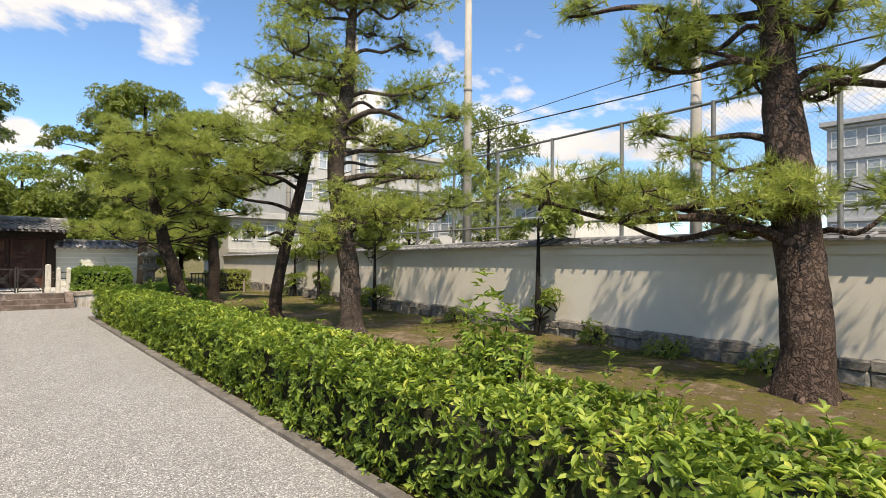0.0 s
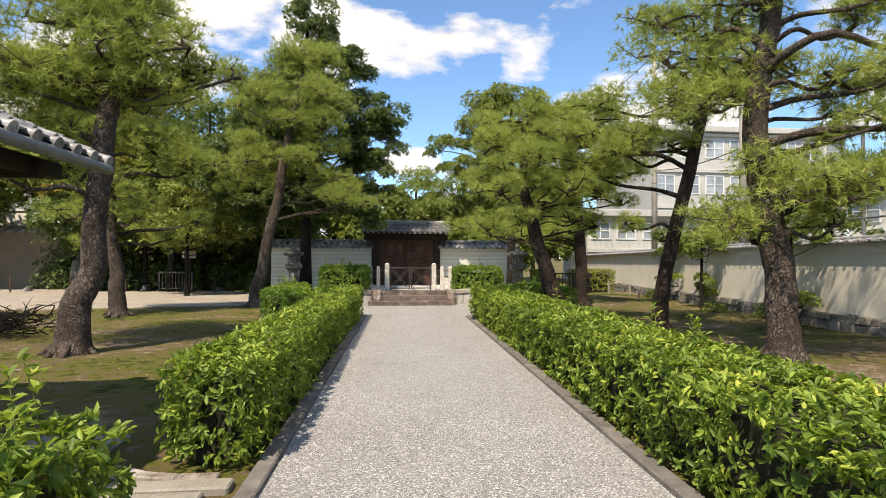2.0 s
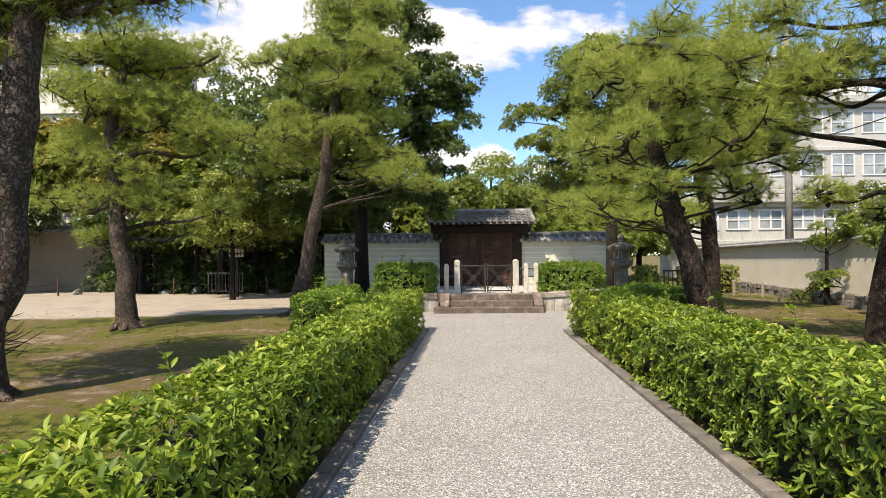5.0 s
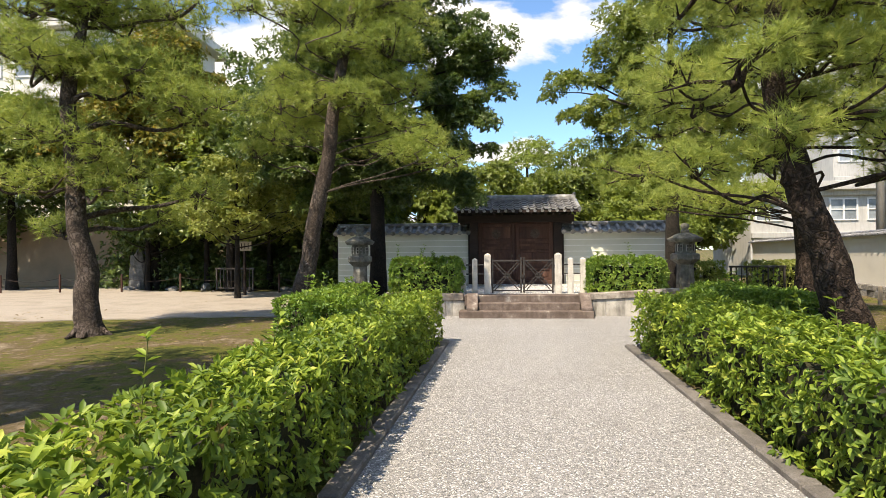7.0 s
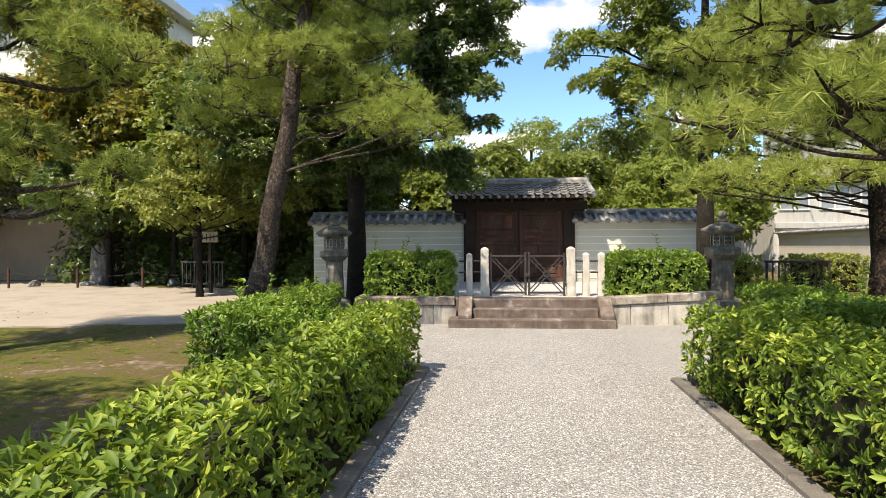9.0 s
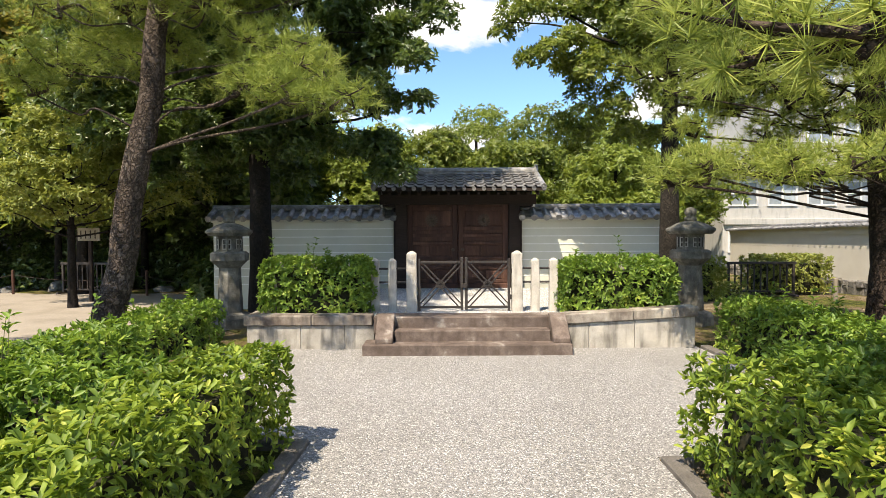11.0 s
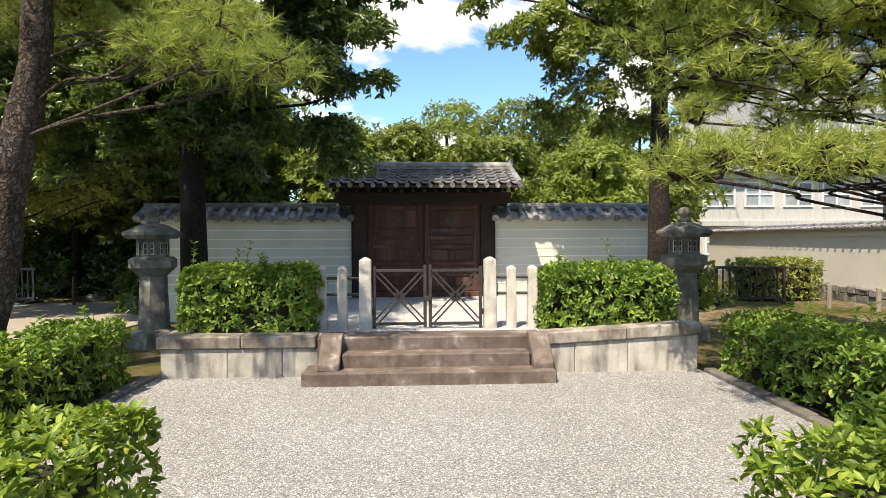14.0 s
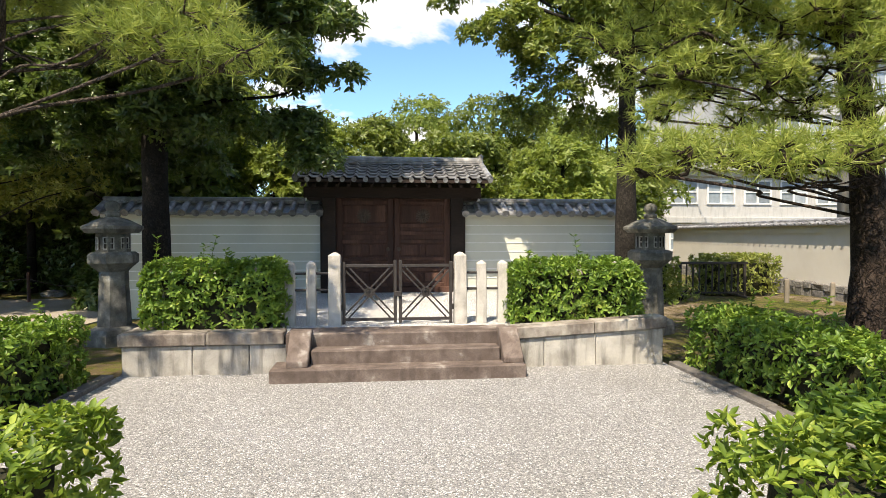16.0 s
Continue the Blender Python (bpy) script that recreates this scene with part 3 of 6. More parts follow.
def bush(base, r, h, seed, label, material, n=260, length=0.07, width=0.03, z0=0.0, name="shrub", group=""):
    rng = np.random.default_rng(seed)
    thing = tagged(empty(name, pose(base[0], base[1], z0)), label, "shrub", group)
    leaves = Geo()
    for i in range(7):
        wood, a = Geo(), rng.uniform(0, 6.3)
        e = np.array([math.cos(a) * r * 0.6, math.sin(a) * r * 0.6, h * rng.uniform(0.5, 0.85)])
        wood.tube(bend([(0, 0, -0.03), e * 0.45 + rng.normal(size=3) * 0.03, e], 6), np.linspace(0.014, 0.005, 6), 5)
        wood.build("stem", DARKBARK, thing)
    q = unit(rng.normal(size=(n, 3)))
    q[:, 2] = np.abs(q[:, 2])
    p = q * np.array([r, r, h]) * rng.uniform(0.55, 1.05, n)[:, None] * (1 + 0.15 * np.sin(q[:, :1] * 9 + seed))
    leaves.add(*rosettes(p, unit(q + rng.normal(size=q.shape) * 0.4 + np.array([0, 0, 0.3])), 5, length, width, rng))
    tagged(leaves.build("leaves", material, thing, smooth=False), kind="stuff")
    return thing


def hedge(corners, width, height, seed, label, z0=0.0, dense=215, length=0.075, material=None, sprouts=0, batter=0.12, group="", soft_edge=0.13):
    """A clipped hedge along a straight centre line: a near-black core for the shade inside, whorls of leaves all over
    its uneven skin.
    """
    rng = np.random.default_rng(seed)
    (xa, ya), (xb, yb) = corners
    run = math.hypot(xb - xa, yb - ya)
    m = Matrix.Translation((xa, ya, z0)) @ Matrix.Rotation(math.atan2(yb - ya, xb - xa), 4, "Z")
    thing = tagged(empty("hedge", m), label, "hedge", group)
    h, w = height, width / 2
    # filler box, coloured as the shade seen between the leaves
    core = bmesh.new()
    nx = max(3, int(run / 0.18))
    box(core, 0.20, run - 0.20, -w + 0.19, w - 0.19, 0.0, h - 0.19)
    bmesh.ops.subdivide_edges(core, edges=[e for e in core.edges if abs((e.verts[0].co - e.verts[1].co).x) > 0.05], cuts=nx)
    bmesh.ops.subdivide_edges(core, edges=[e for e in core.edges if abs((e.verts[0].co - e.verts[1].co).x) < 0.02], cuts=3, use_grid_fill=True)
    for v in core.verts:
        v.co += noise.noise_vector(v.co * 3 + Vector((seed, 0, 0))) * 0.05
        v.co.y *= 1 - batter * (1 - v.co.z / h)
    part("inner_growth", core, INNERSHADE, thing)

    def shell(kind, n):
        t, s = rng.uniform(0, 1, n), rng.uniform(-1, 1, n)
        x = t * run
        if kind == "top":
            p, nrm = np.stack([x, s * w, np.full(n, h)], 1), np.tile([0, 0, 1.0], (n, 1))
        elif kind in ("left", "right"):
            g = 1 if kind == "left" else -1
            z = rng.uniform(0.04, 1.0, n) * h
            p, nrm = np.stack([x, g * w * (1 - batter * (1 - z / h)), z], 1), np.tile([0, g * 1.0, 0.0], (n, 1))
        else:
            g = 1 if kind == "end" else -1
            z = rng.uniform(0.04, 1.0, n) * h
            p, nrm = np.stack([np.full(n, run if g > 0 else 0.0), s * w * (1 - batter * (1 - z / h)), z], 1), np.tile([g * 1.0, 0, 0], (n, 1))
        return p, nrm

    P, A = [], []
    for kind, area in (("top", run * width), ("left", run * h), ("right", run * h), ("end", width * h), ("start", width * h)):
        p, nrm = shell(kind, int(area * dense * (1.15 if kind == "top" else 1.0)))
        swell = np.array([noise.noise(Vector((q[0] * 1.7 + seed, q[1] * 2.1, q[2] * 2.3))) * 0.075 + noise.noise(Vector((q[0] * 6, q[1] * 6, q[2] * 6 + seed))) * 0.06 for q in p])
        p = p + nrm * (swell + rng.uniform(-0.17, 0.04, len(p)))[:, None]
        # rounded shoulders
        low = np.array([soft_edge, -(w - soft_edge), -9.0])
        high = np.array([run - soft_edge, w - soft_edge, h - soft_edge])
        hub = np.clip(p, low, high)
        k = np.linalg.norm((p - hub) / soft_edge, axis=1, keepdims=True)
        p = hub + (p - hub) / np.maximum(1.0, k * 0.93)
        P.append(p)
        A.append(unit(nrm + np.array([0, 0, 0.75 if kind == "top" else 0.25]) + rng.normal(size=p.shape) * 0.36))
    P, A = np.concatenate(P), np.concatenate(A)
    leaves = Geo()
    leaves.add(*rosettes(P, A, 6, length, length * 0.40, rng, 35, 88, full=True))
    stems = Geo()
    for i in range(sprouts):
        x, y = rng.uniform(0.02, 0.98) * run, rng.uniform(-0.9, 0.9) * w
        tall = rng.uniform(0.10, 0.30)
        tip = np.array([x + rng.normal() * 0.05, y + rng.normal() * 0.05, h + tall])
        stems.tube(np.array([[x, y, h - 0.15], [(x + tip[0]) / 2, (y + tip[1]) / 2, h + tall * 0.4], tip]), [0.004, 0.003, 0.002], 4)
        k = np.linspace(0, 1, 5)[:, None]
        q = np.array([x, y, h]) * (1 - k) + tip * k
        leaves.add(*rosettes(q, np.tile([0, 0, 1.0], (5, 1)), 4, length, length * 0.40, rng, 40, 80, full=True))
    if sprouts:
        tagged(stems.build("shoot_growth", SHOOT, thing), kind="stuff")
    tagged(leaves.build("leaves", material or HEDGE, thing, smooth=False), kind="stuff")
    return thing


# ---- ground ----
def kerb_left(y):
    return -1.05 + 0.0352 * (y - 3.7)


def kerb_right(y):
    return 1.50 + 0.0280 * (y - 2.67)


def build_ground():
    rng = np.random.default_rng(5)
    xs = np.concatenate([[-900, -300, -100, -45], np.arange(-26, 26.01, 0.5), [45, 100, 300, 900]])
    ys = np.concatenate([[-900, -300, -100, -30], np.arange(-8, 40.01, 0.5), [60, 100, 300, 900]])
    X, Y = np.meshgrid(xs, ys, indexing="ij")
    Z = np.zeros_like(X)
    for i in range(len(xs)):
        for j in range(len(ys)):
            x, y = xs[i], ys[j]
            away = min(1.0, max(0.0, abs(x - 0.5) - 3.0) / 2.0) if y < 19 else 1.0
            Z[i, j] = 0.0 + away * 0.09 * noise.noise(Vector((x * 0.35, y * 0.35, 0))) - 0.02
            if x < -3.3 and y > 16.2:
                Z[i, j] = -0.02 + 0.012 * noise.noise(Vector((x * 0.35, y * 0.35, 0)))
            if abs(x) > 40 or abs(y - 15) > 40:
                Z[i, j] = -0.05
    n, k = len(xs), len(ys)
    i, j = np.meshgrid(np.arange(n - 1), np.arange(k - 1), indexing="ij")
    a = i * k + j
    f = np.stack([a, a + k, a + k + 1, a + 1], -1).reshape(-1, 4)
    g = new("ground", quick_mesh("ground", np.stack([X, Y, Z], -1).reshape(-1, 3), f, MOSS, True))
    tagged(g, "mossy brown soil with thin patches of grass", "ground", kind="structure")


def sheet(name, outline, z, material, label, category):
    bm = bmesh.new()
    vs = [bm.verts.new((x, y, z)) for x, y in outline]
    bm.faces.new(vs)
    ex = bmesh.ops.extrude_face_region(bm, geom=bm.faces[:])
    for v in ex["geom"]:
        if isinstance(v, bmesh.types.BMVert):
            v.co.z -= 0.25
    bmesh.ops.recalc_face_normals(bm, faces=bm.faces[:])
    return tagged(part(name, bm, material), label, category, kind="structure")


build_ground()
sheet("path", [(kerb_left(-7), -7), (kerb_right(-7), -7), (kerb_right(15.62), 15.62), (3.84, 15.75), (3.84, 19.5), (-2.33, 19.5), (-2.33, 16.0), (kerb_left(15.95), 15.95)], 0.0,
      GRAVEL, "pale grey-beige loose gravel approach path and forecourt", "gravel path")


def wavy(points, amount, seed):
    out = []
    for a, b in zip(points, points[1:] + points[:1]):
        n = max(2, int(math.dist(a, b) / 0.6))
        for i in range(n):
            x, y = a[0] + (b[0] - a[0]) * i / n, a[1] + (b[1] - a[1]) * i / n
            q = noise.noise_vector(Vector((x * 0.9, y * 0.9, seed)))
            out.append((x + q.x * amount, y + q.y * amount))
    return out


sheet("dirt_yard", wavy([(-30, 17.2), (-9.6, 18.4), (-4.6, 19.4), (-4.2, 24.5), (-6, 26.6), (-12, 27.0), (-15.5, 29.6), (-30, 29.9)], 0.5, 2.0), 0.004,
      DIRT, "sunlit pale sandy bare earth yard", "ground")


def kerb_line(name, a, b, step, seed):
    """Kerb stones laid end to end, a hair apart and not quite level."""
    rng = random.Random(seed)
    holder = tagged(empty(name), "dark worn concrete kerb along the gravel", "kerb", kind="structure")
    run = math.dist(a, b)
    n = max(1, round(run / step))
    ang = math.atan2(b[1] - a[1], b[0] - a[0])
    me = mesh_of(one_box(-run / n / 2 + 0.004, run / n / 2 - 0.004, 0.0, 0.13, -0.15, 0.0, 0.012), "kerb_stone", KERB)
    for i in range(n):
        t = (i + 0.5) / n
        piece("kerb_stone", me, holder, Matrix.Translation((a[0] + (b[0] - a[0]) * t, a[1] + (b[1] - a[1]) * t, 0.045 + rng.uniform(-0.006, 0.006))) @ Matrix.Rotation(ang + rng.uniform(-0.004, 0.004), 4, "Z"))


kerb_line("kerb_left", (kerb_left(5.0), 5.0), (kerb_left(15.9), 15.9), 0.6, 1)
kerb_line("kerb_left_entry", (kerb_left(-6.5), -6.5), (kerb_left(4.98), 4.98), 0.9, 2)
kerb_line("kerb_right", (kerb_right(15.55), 15.55), (kerb_right(-6.5), -6.5), 0.6, 3)
kerb_line("kerb_court_left", (-2.33, 16.1), (-2.33, 19.3), 0.6, 4)
kerb_line("kerb_court_right", (3.84, 19.3), (3.84, 15.9), 0.6, 5)
kerb_line("kerb_turn_left", (-0.78, 15.93), (-2.45, 16.05), 0.6, 6)
kerb_line("kerb_turn_right", (3.98, 15.75), (2.03, 15.60), 0.6, 7)


def side_entry():
    """Concrete slabs of the side way through the gap of the hedge."""
    holder = tagged(empty("side_paving"), "worn concrete slabs in a gap of the hedge", "paving", kind="structure")
    for x0, x1, y0, y1 in ((-2.02, -1.34, 4.58, 5.12), (-2.75, -2.04, 4.55, 5.10), (-3.6, -2.77, 4.55, 5.12)):
        part("slab", one_box(x0, x1, y0, y1, -0.12, 0.022, 0.012), PAVING, holder)
    part("slab", one_box(-2.0, -1.20, 5.14, 5.30, -0.12, 0.032, 0.012), PAVING, holder)
    for i in range(6):
        a = i * 0.30
        m = Matrix.Translation((-1.45 - 0.95 * math.sin(a * 0.9), 6.25 - 0.95 * math.cos(a * 0.9) + 0.05, 0)) @ Matrix.Rotation(-a * 0.9, 4, "Z")
        part("edging_stone", one_box(-0.135, 0.135, -0.05, 0.05, -0.12, 0.035, 0.01, m), COPING, holder)
    yard = part("shelter_floor", one_box(-5.6, -2.3, 3.2, 6.4, -0.12, 0.004, 0.01), PAVING, None)
    tagged(yard, "grey worn concrete floor beside the shelter", "paving", kind="structure")


side_entry()


# ---- stone terrace, steps ----
def heave(bm):
    """Lifts stones little by little toward the east end, where the footing has settled less."""
    for v in bm.verts:
        if v.co.x > 1.9 and v.co.z > 0.1:
            v.co.z += 0.055 * (v.co.x - 2.0)
    return bm


def terrace():
    t = tagged(empty("terrace", pose(0, 0, 0)), "raised terrace of pale granite blocks with weathered coping", "terrace", kind="structure")
    part("fill", one_box(-2.20, 3.74, 19.50, 23.45, -0.1, 0.425, 0.0), WHITEGRAVEL, t, "pale raked gravel inside the fence")
    for x0, x1 in ((-2.31, -1.40), (-1.392, -0.575), (2.0, 2.95), (2.958, 3.83)):
        part("coping_stone", heave(one_box(x0, x1, 19.32, 19.58, 0.325, 0.462, 0.012)), COPING, t)
    for x0, x1 in ((-2.28, -1.55), (-1.545, -0.95), (-0.945, -0.55), (1.98, 2.36), (2.365, 2.98), (2.985, 3.80)):
        part("facing_stone", heave(one_box(x0, x1, 19.355, 19.60, -0.12, 0.322, 0.010)), GRANITE, t)
    for y0, y1 in ((19.60, 20.6), (20.61, 22.0), (22.01, 23.4)):
        for x0, x1 in ((-2.31, -2.08), (3.60, 3.83)):
            part("coping_stone", one_box(x0, x1, y0, y1, 0.325, 0.462, 0.012), COPING, t)
            part("facing_stone", one_box(x0 + 0.03, x1 - 0.03, y0, y1, -0.12, 0.322, 0.01), GRANITE, t)
    s = tagged(empty("stone_steps"), "three low brown-stained granite steps with sloping cheek stones", "steps", kind="structure")
    part("step", one_box(-0.655, 2.04, 18.90, 19.30, -0.12, 0.14, 0.012), STEP, s)
    part("step", one_box(-0.26, 1.80, 19.13, 19.45, 0.10, 0.285, 0.012), STEP, s)
    part("step", one_box(-0.565, 1.99, 19.36, 19.75, 0.20, 0.432, 0.014), STEP, s)
    for x0, x1 in ((-0.50, -0.27), (1.81, 2.03)):
        bm = bmesh.new()
        prof = [(18.99, 0.135), (18.99, 0.20), (19.30, 0.475), (19.42, 0.475), (19.42, 0.135)]
        a, b = [bm.verts.new((x0, y, z)) for y, z in prof], [bm.verts.new((x1, y, z)) for y, z in prof]
        bm.faces.new(a)
        bm.faces.new(b[::-1])
        for i in range(5):
            bm.faces.new((a[i], b[i], b[(i + 1) % 5], a[(i + 1) % 5])[::-1])
        bmesh.ops.recalc_face_normals(bm, faces=bm.faces[:])
        bmesh.ops.bevel(bm, geom=bm.edges[:], offset=0.01, segments=1, affect="EDGES")
        part("cheek_stone", bm, STEP, s)


terrace()


# ---- tiled roofs ----
def wave_tile(width, length):
    """One S-shaped clay tile, x across, y down the slope, its lower end at y = length."""
    bm = bmesh.new()
    n = 9
    rows = []
    for y, lift in ((0, 0.0), (length, 0.030)):
        for dz in (0.0, -0.018):
            rows.append([bm.verts.new((width * (i / (n - 1) - 0.5), y, lift + dz - 0.012 + 0.042 * max(0.0, math.cos(2 * math.pi * (i / (n - 1) - 0.85))) ** 2)) for i in range(n)])
    a, b, c, d = rows
    for i in range(n - 1):
        bm.faces.new((a[i], a[i + 1], c[i + 1], c[i]))
        bm.faces.new((c[i], c[i + 1], d[i + 1], d[i]))
    bm.faces.new((a[0], c[0], d[0], b[0]))
    bm.faces.new((c[-1], a[-1], b[-1], d[-1]))
    bmesh.ops.recalc_face_normals(bm, faces=bm.faces[:])
    return mesh_of(bm, "roof_tile", TILE)


def round_tile(radius, length):
    """A half-round cover tile along y with a round end disc at y = length."""
    bm = bmesh.new()
    n = 9
    prof = [(radius * math.cos(math.pi * i / (n - 1)), radius * math.sin(math.pi * i / (n - 1))) for i in range(n)]
    a, b = [bm.verts.new((x, 0, z)) for x, z in prof], [bm.verts.new((x, length, z)) for x, z in prof]
    for i in range(n - 1):
        bm.faces.new((a[i], b[i], b[i + 1], a[i + 1]))
    ring = []
    for y, r in ((length - 0.02, 1.08), (length, 1.08), (length, 0.8), (length - 0.008, 0.74)):
        ring.append([bm.verts.new((radius * r * math.cos(2 * math.pi * i / 14), y, radius * r * math.sin(2 * math.pi * i / 14))) for i in range(14)])
    for p, q in zip(ring, ring[1:]):
        for i in range(14):
            bm.faces.new((p[i], q[i], q[(i + 1) % 14], p[(i + 1) % 14]))
    bm.faces.new(ring[-1])
    bm.faces.new(ring[0][::-1])
    bmesh.ops.recalc_face_normals(bm, faces=bm.faces[:])
    return mesh_of(bm, "round_tile", TILE)


def ridge_bm(length, w, h, layers):
    bm = bmesh.new()
    z = 0.0
    for i in range(layers):
        k = 1 - 0.12 * i
        box(bm, -length / 2, length / 2, -w * k / 2, w * k / 2, z, z + h / layers * 0.8, 0.004)
        z += h / layers
    n = 9
    r = w * 0.38
    a, b = [[bm.verts.new((sx * (length / 2 + 0.03), r * math.cos(math.pi * i / (n - 1)), z - 0.01 + r * 0.9 * math.sin(math.pi * i / (n - 1)))) for i in range(n)] for sx in (-1, 1)]
    for i in range(n - 1):
        bm.faces.new((a[i], b[i], b[i + 1], a[i + 1]))
    bm.faces.new(a)
    bm.faces.new(b)
    bmesh.ops.recalc_face_normals(bm, faces=bm.faces[:])
    return bm


def tiled_slope(parent, x0, x1, ridge_y, ridge_z, eave_y, eave_z, rows, tile_w, random_seed=1):
    """Courses of wave tiles on a roof slope that falls from the ridge to the eave."""
    rng = random.Random(random_seed)
    run = math.hypot(eave_y - ridge_y, eave_z - ridge_z)
    fall = math.atan2(ridge_z - eave_z, abs(eave_y - ridge_y))
    sign = 1 if eave_y > ridge_y else -1
    n = round((x1 - x0) / tile_w)
    w = (x1 - x0) / n
    me = wave_tile(w * 1.03, run / rows * 1.12)
    for r in range(rows):
        t = r / rows
        y, z = ridge_y + (eave_y - ridge_y) * t, ridge_z + (eave_z - ridge_z) * t
        for i in range(n):
            x = x0 + w * (i + 0.5)
            m = Matrix.Translation((x, y, z + 0.03 + rng.uniform(-0.004, 0.004))) @ Matrix.Rotation(0 if sign > 0 else math.pi, 4, "Z") @ Matrix.Rotation(-fall + rng.uniform(-0.01, 0.01), 4, "X")
            piece("roof_tile", me, parent, m)


# ---- the gate ----
GX, GY = 0.70, 23.60


def gate():
    g = tagged(empty("shrine_gate", pose(GX, GY, 0.42)), "closed dark timber gate with grey tiled roof and flower crests", "gate")
    for s in (-1, 1):
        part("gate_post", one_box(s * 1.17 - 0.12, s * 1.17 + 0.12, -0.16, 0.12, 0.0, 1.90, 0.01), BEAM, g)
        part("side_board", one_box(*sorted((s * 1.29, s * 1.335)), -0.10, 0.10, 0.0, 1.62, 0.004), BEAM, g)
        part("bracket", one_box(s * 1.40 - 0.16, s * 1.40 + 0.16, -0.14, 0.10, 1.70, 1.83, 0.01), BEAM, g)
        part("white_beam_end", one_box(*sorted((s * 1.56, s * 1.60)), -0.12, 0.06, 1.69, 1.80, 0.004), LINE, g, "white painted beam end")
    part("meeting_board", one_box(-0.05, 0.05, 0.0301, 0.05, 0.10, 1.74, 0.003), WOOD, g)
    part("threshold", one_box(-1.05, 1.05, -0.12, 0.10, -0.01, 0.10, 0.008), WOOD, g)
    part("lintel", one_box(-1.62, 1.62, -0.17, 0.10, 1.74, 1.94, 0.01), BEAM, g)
    for s in (-1, 1):
        d = part("door", one_box(*sorted((s * 0.012, s * 1.05)), -0.03, 0.03, 0.10, 1.74, 0.003), WOOD, g)
        for x0, x1 in ((0.012, 0.11), (0.94, 1.05)):
            part("door_stile", one_box(*sorted((s * x0, s * x1)), -0.065, -0.031, 0.10, 1.74, 0.006), WOOD, d)
        for z in (0.14, 0.42, 0.62, 0.94, 1.10, 1.24, 1.66):
            part("door_rail", one_box(*sorted((s * 0.112, s * 0.938)), -0.060, -0.031, z - 0.035, z + 0.035, 0.005), WOOD, d)
        for z0, z1 in ((0.20, 0.36), (0.68, 0.88)):
            part("door_muntin", one_box(*sorted((s * 0.49, s * 0.55)), -0.058, -0.031, z0 + 0.02, z1 - 0.02, 0.004), WOOD, d)
            for xa, xb in ((0.15, 0.45), (0.59, 0.90)):
                part("door_panel", one_box(*sorted((s * xa, s * xb)), -0.044, -0.031, z0, z1, 0.006), WOOD, d)
        part("door_panel", one_box(*sorted((s * 0.15, s * 0.90)), -0.042, -0.031, 1.30, 1.61, 0.008), WOOD, d)
        bm = bmesh.new()
        hub, rings, seg = bm.verts.new((s * 0.545, -0.066, 1.42)), [], 64
        for r, rise, lobe in ((0.026, 0.034, 0.0), (0.040, 0.012, 0.0), (0.095, 0.018, 0.8), (0.132, 0.014, 1.0), (0.138, 0.0, 1.0)):
            ring = []
            for q in range(seg):
                petal = abs(math.cos(8 * 2 * math.pi * q / seg)) ** 0.5
                rr = r * (1 - 0.10 * lobe * (1 - petal))
                ring.append(bm.verts.new((s * 0.545 + rr * math.cos(2 * math.pi * q / seg), -0.032 - rise * (1 - 0.75 * lobe * (1 - petal)), 1.42 + rr * math.sin(2 * math.pi * q / seg))))
            rings.append(ring)
        for q in range(seg):
            bm.faces.new((hub, rings[0][q], rings[0][(q + 1) % seg]))
            for a, b in zip(rings, rings[1:]):
                bm.faces.new((a[q], b[q], b[(q + 1) % seg], a[(q + 1) % seg]))
        bmesh.ops.recalc_face_normals(bm, faces=bm.faces[:])
        part("crest", bm, BRONZE, d, "round many-petalled flower crest")
        part("pull_ring", lathe(bmesh.new(), [(0.02, -0.01), (0.035, -0.01), (0.035, 0.01), (0.02, 0.01)], 12), BRONZE, d).matrix_basis = Matrix.Translation((s * 0.10, -0.075, 0.80)) @ Matrix.Rotation(math.pi / 2, 4, "X")
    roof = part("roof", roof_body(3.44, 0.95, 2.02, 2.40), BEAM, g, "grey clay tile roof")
    roof.location.z = -0.065
    roof.scale.x = 0.955
    for i in range(17):
        x = -1.62 + i * 3.24 / 16
        m = Matrix.Translation((x, -0.86, 2.015)) @ Matrix.Rotation(0.36, 4, "X")
        part("rafter", one_box(-0.028, 0.028, 0.0, 0.85, -0.07, -0.012, 0.003, m), BEAM, roof)
    tiled_slope(roof, -1.72, 1.72, -0.02, 2.41, -0.93, 2.075, 5, 0.202, 3)
    tiled_slope(roof, -1.72, 1.72, 0.02, 2.41, 0.93, 2.075, 4, 0.30, 4)
    ends = round_tile(0.040, 0.10)
    for i in range(18):
        piece("eave_end_tile", ends, roof, Matrix.Translation((-1.72 + 3.44 * i / 17, -0.88, 2.085)) @ Matrix.Rotation(math.pi, 4, "Z") @ Matrix.Rotation(-0.2, 4, "X"))
    part("ridge", ridge_bm(3.36, 0.20, 0.09, 3), TILE, roof, "stacked ridge tiles").location = (0, 0, 2.43)
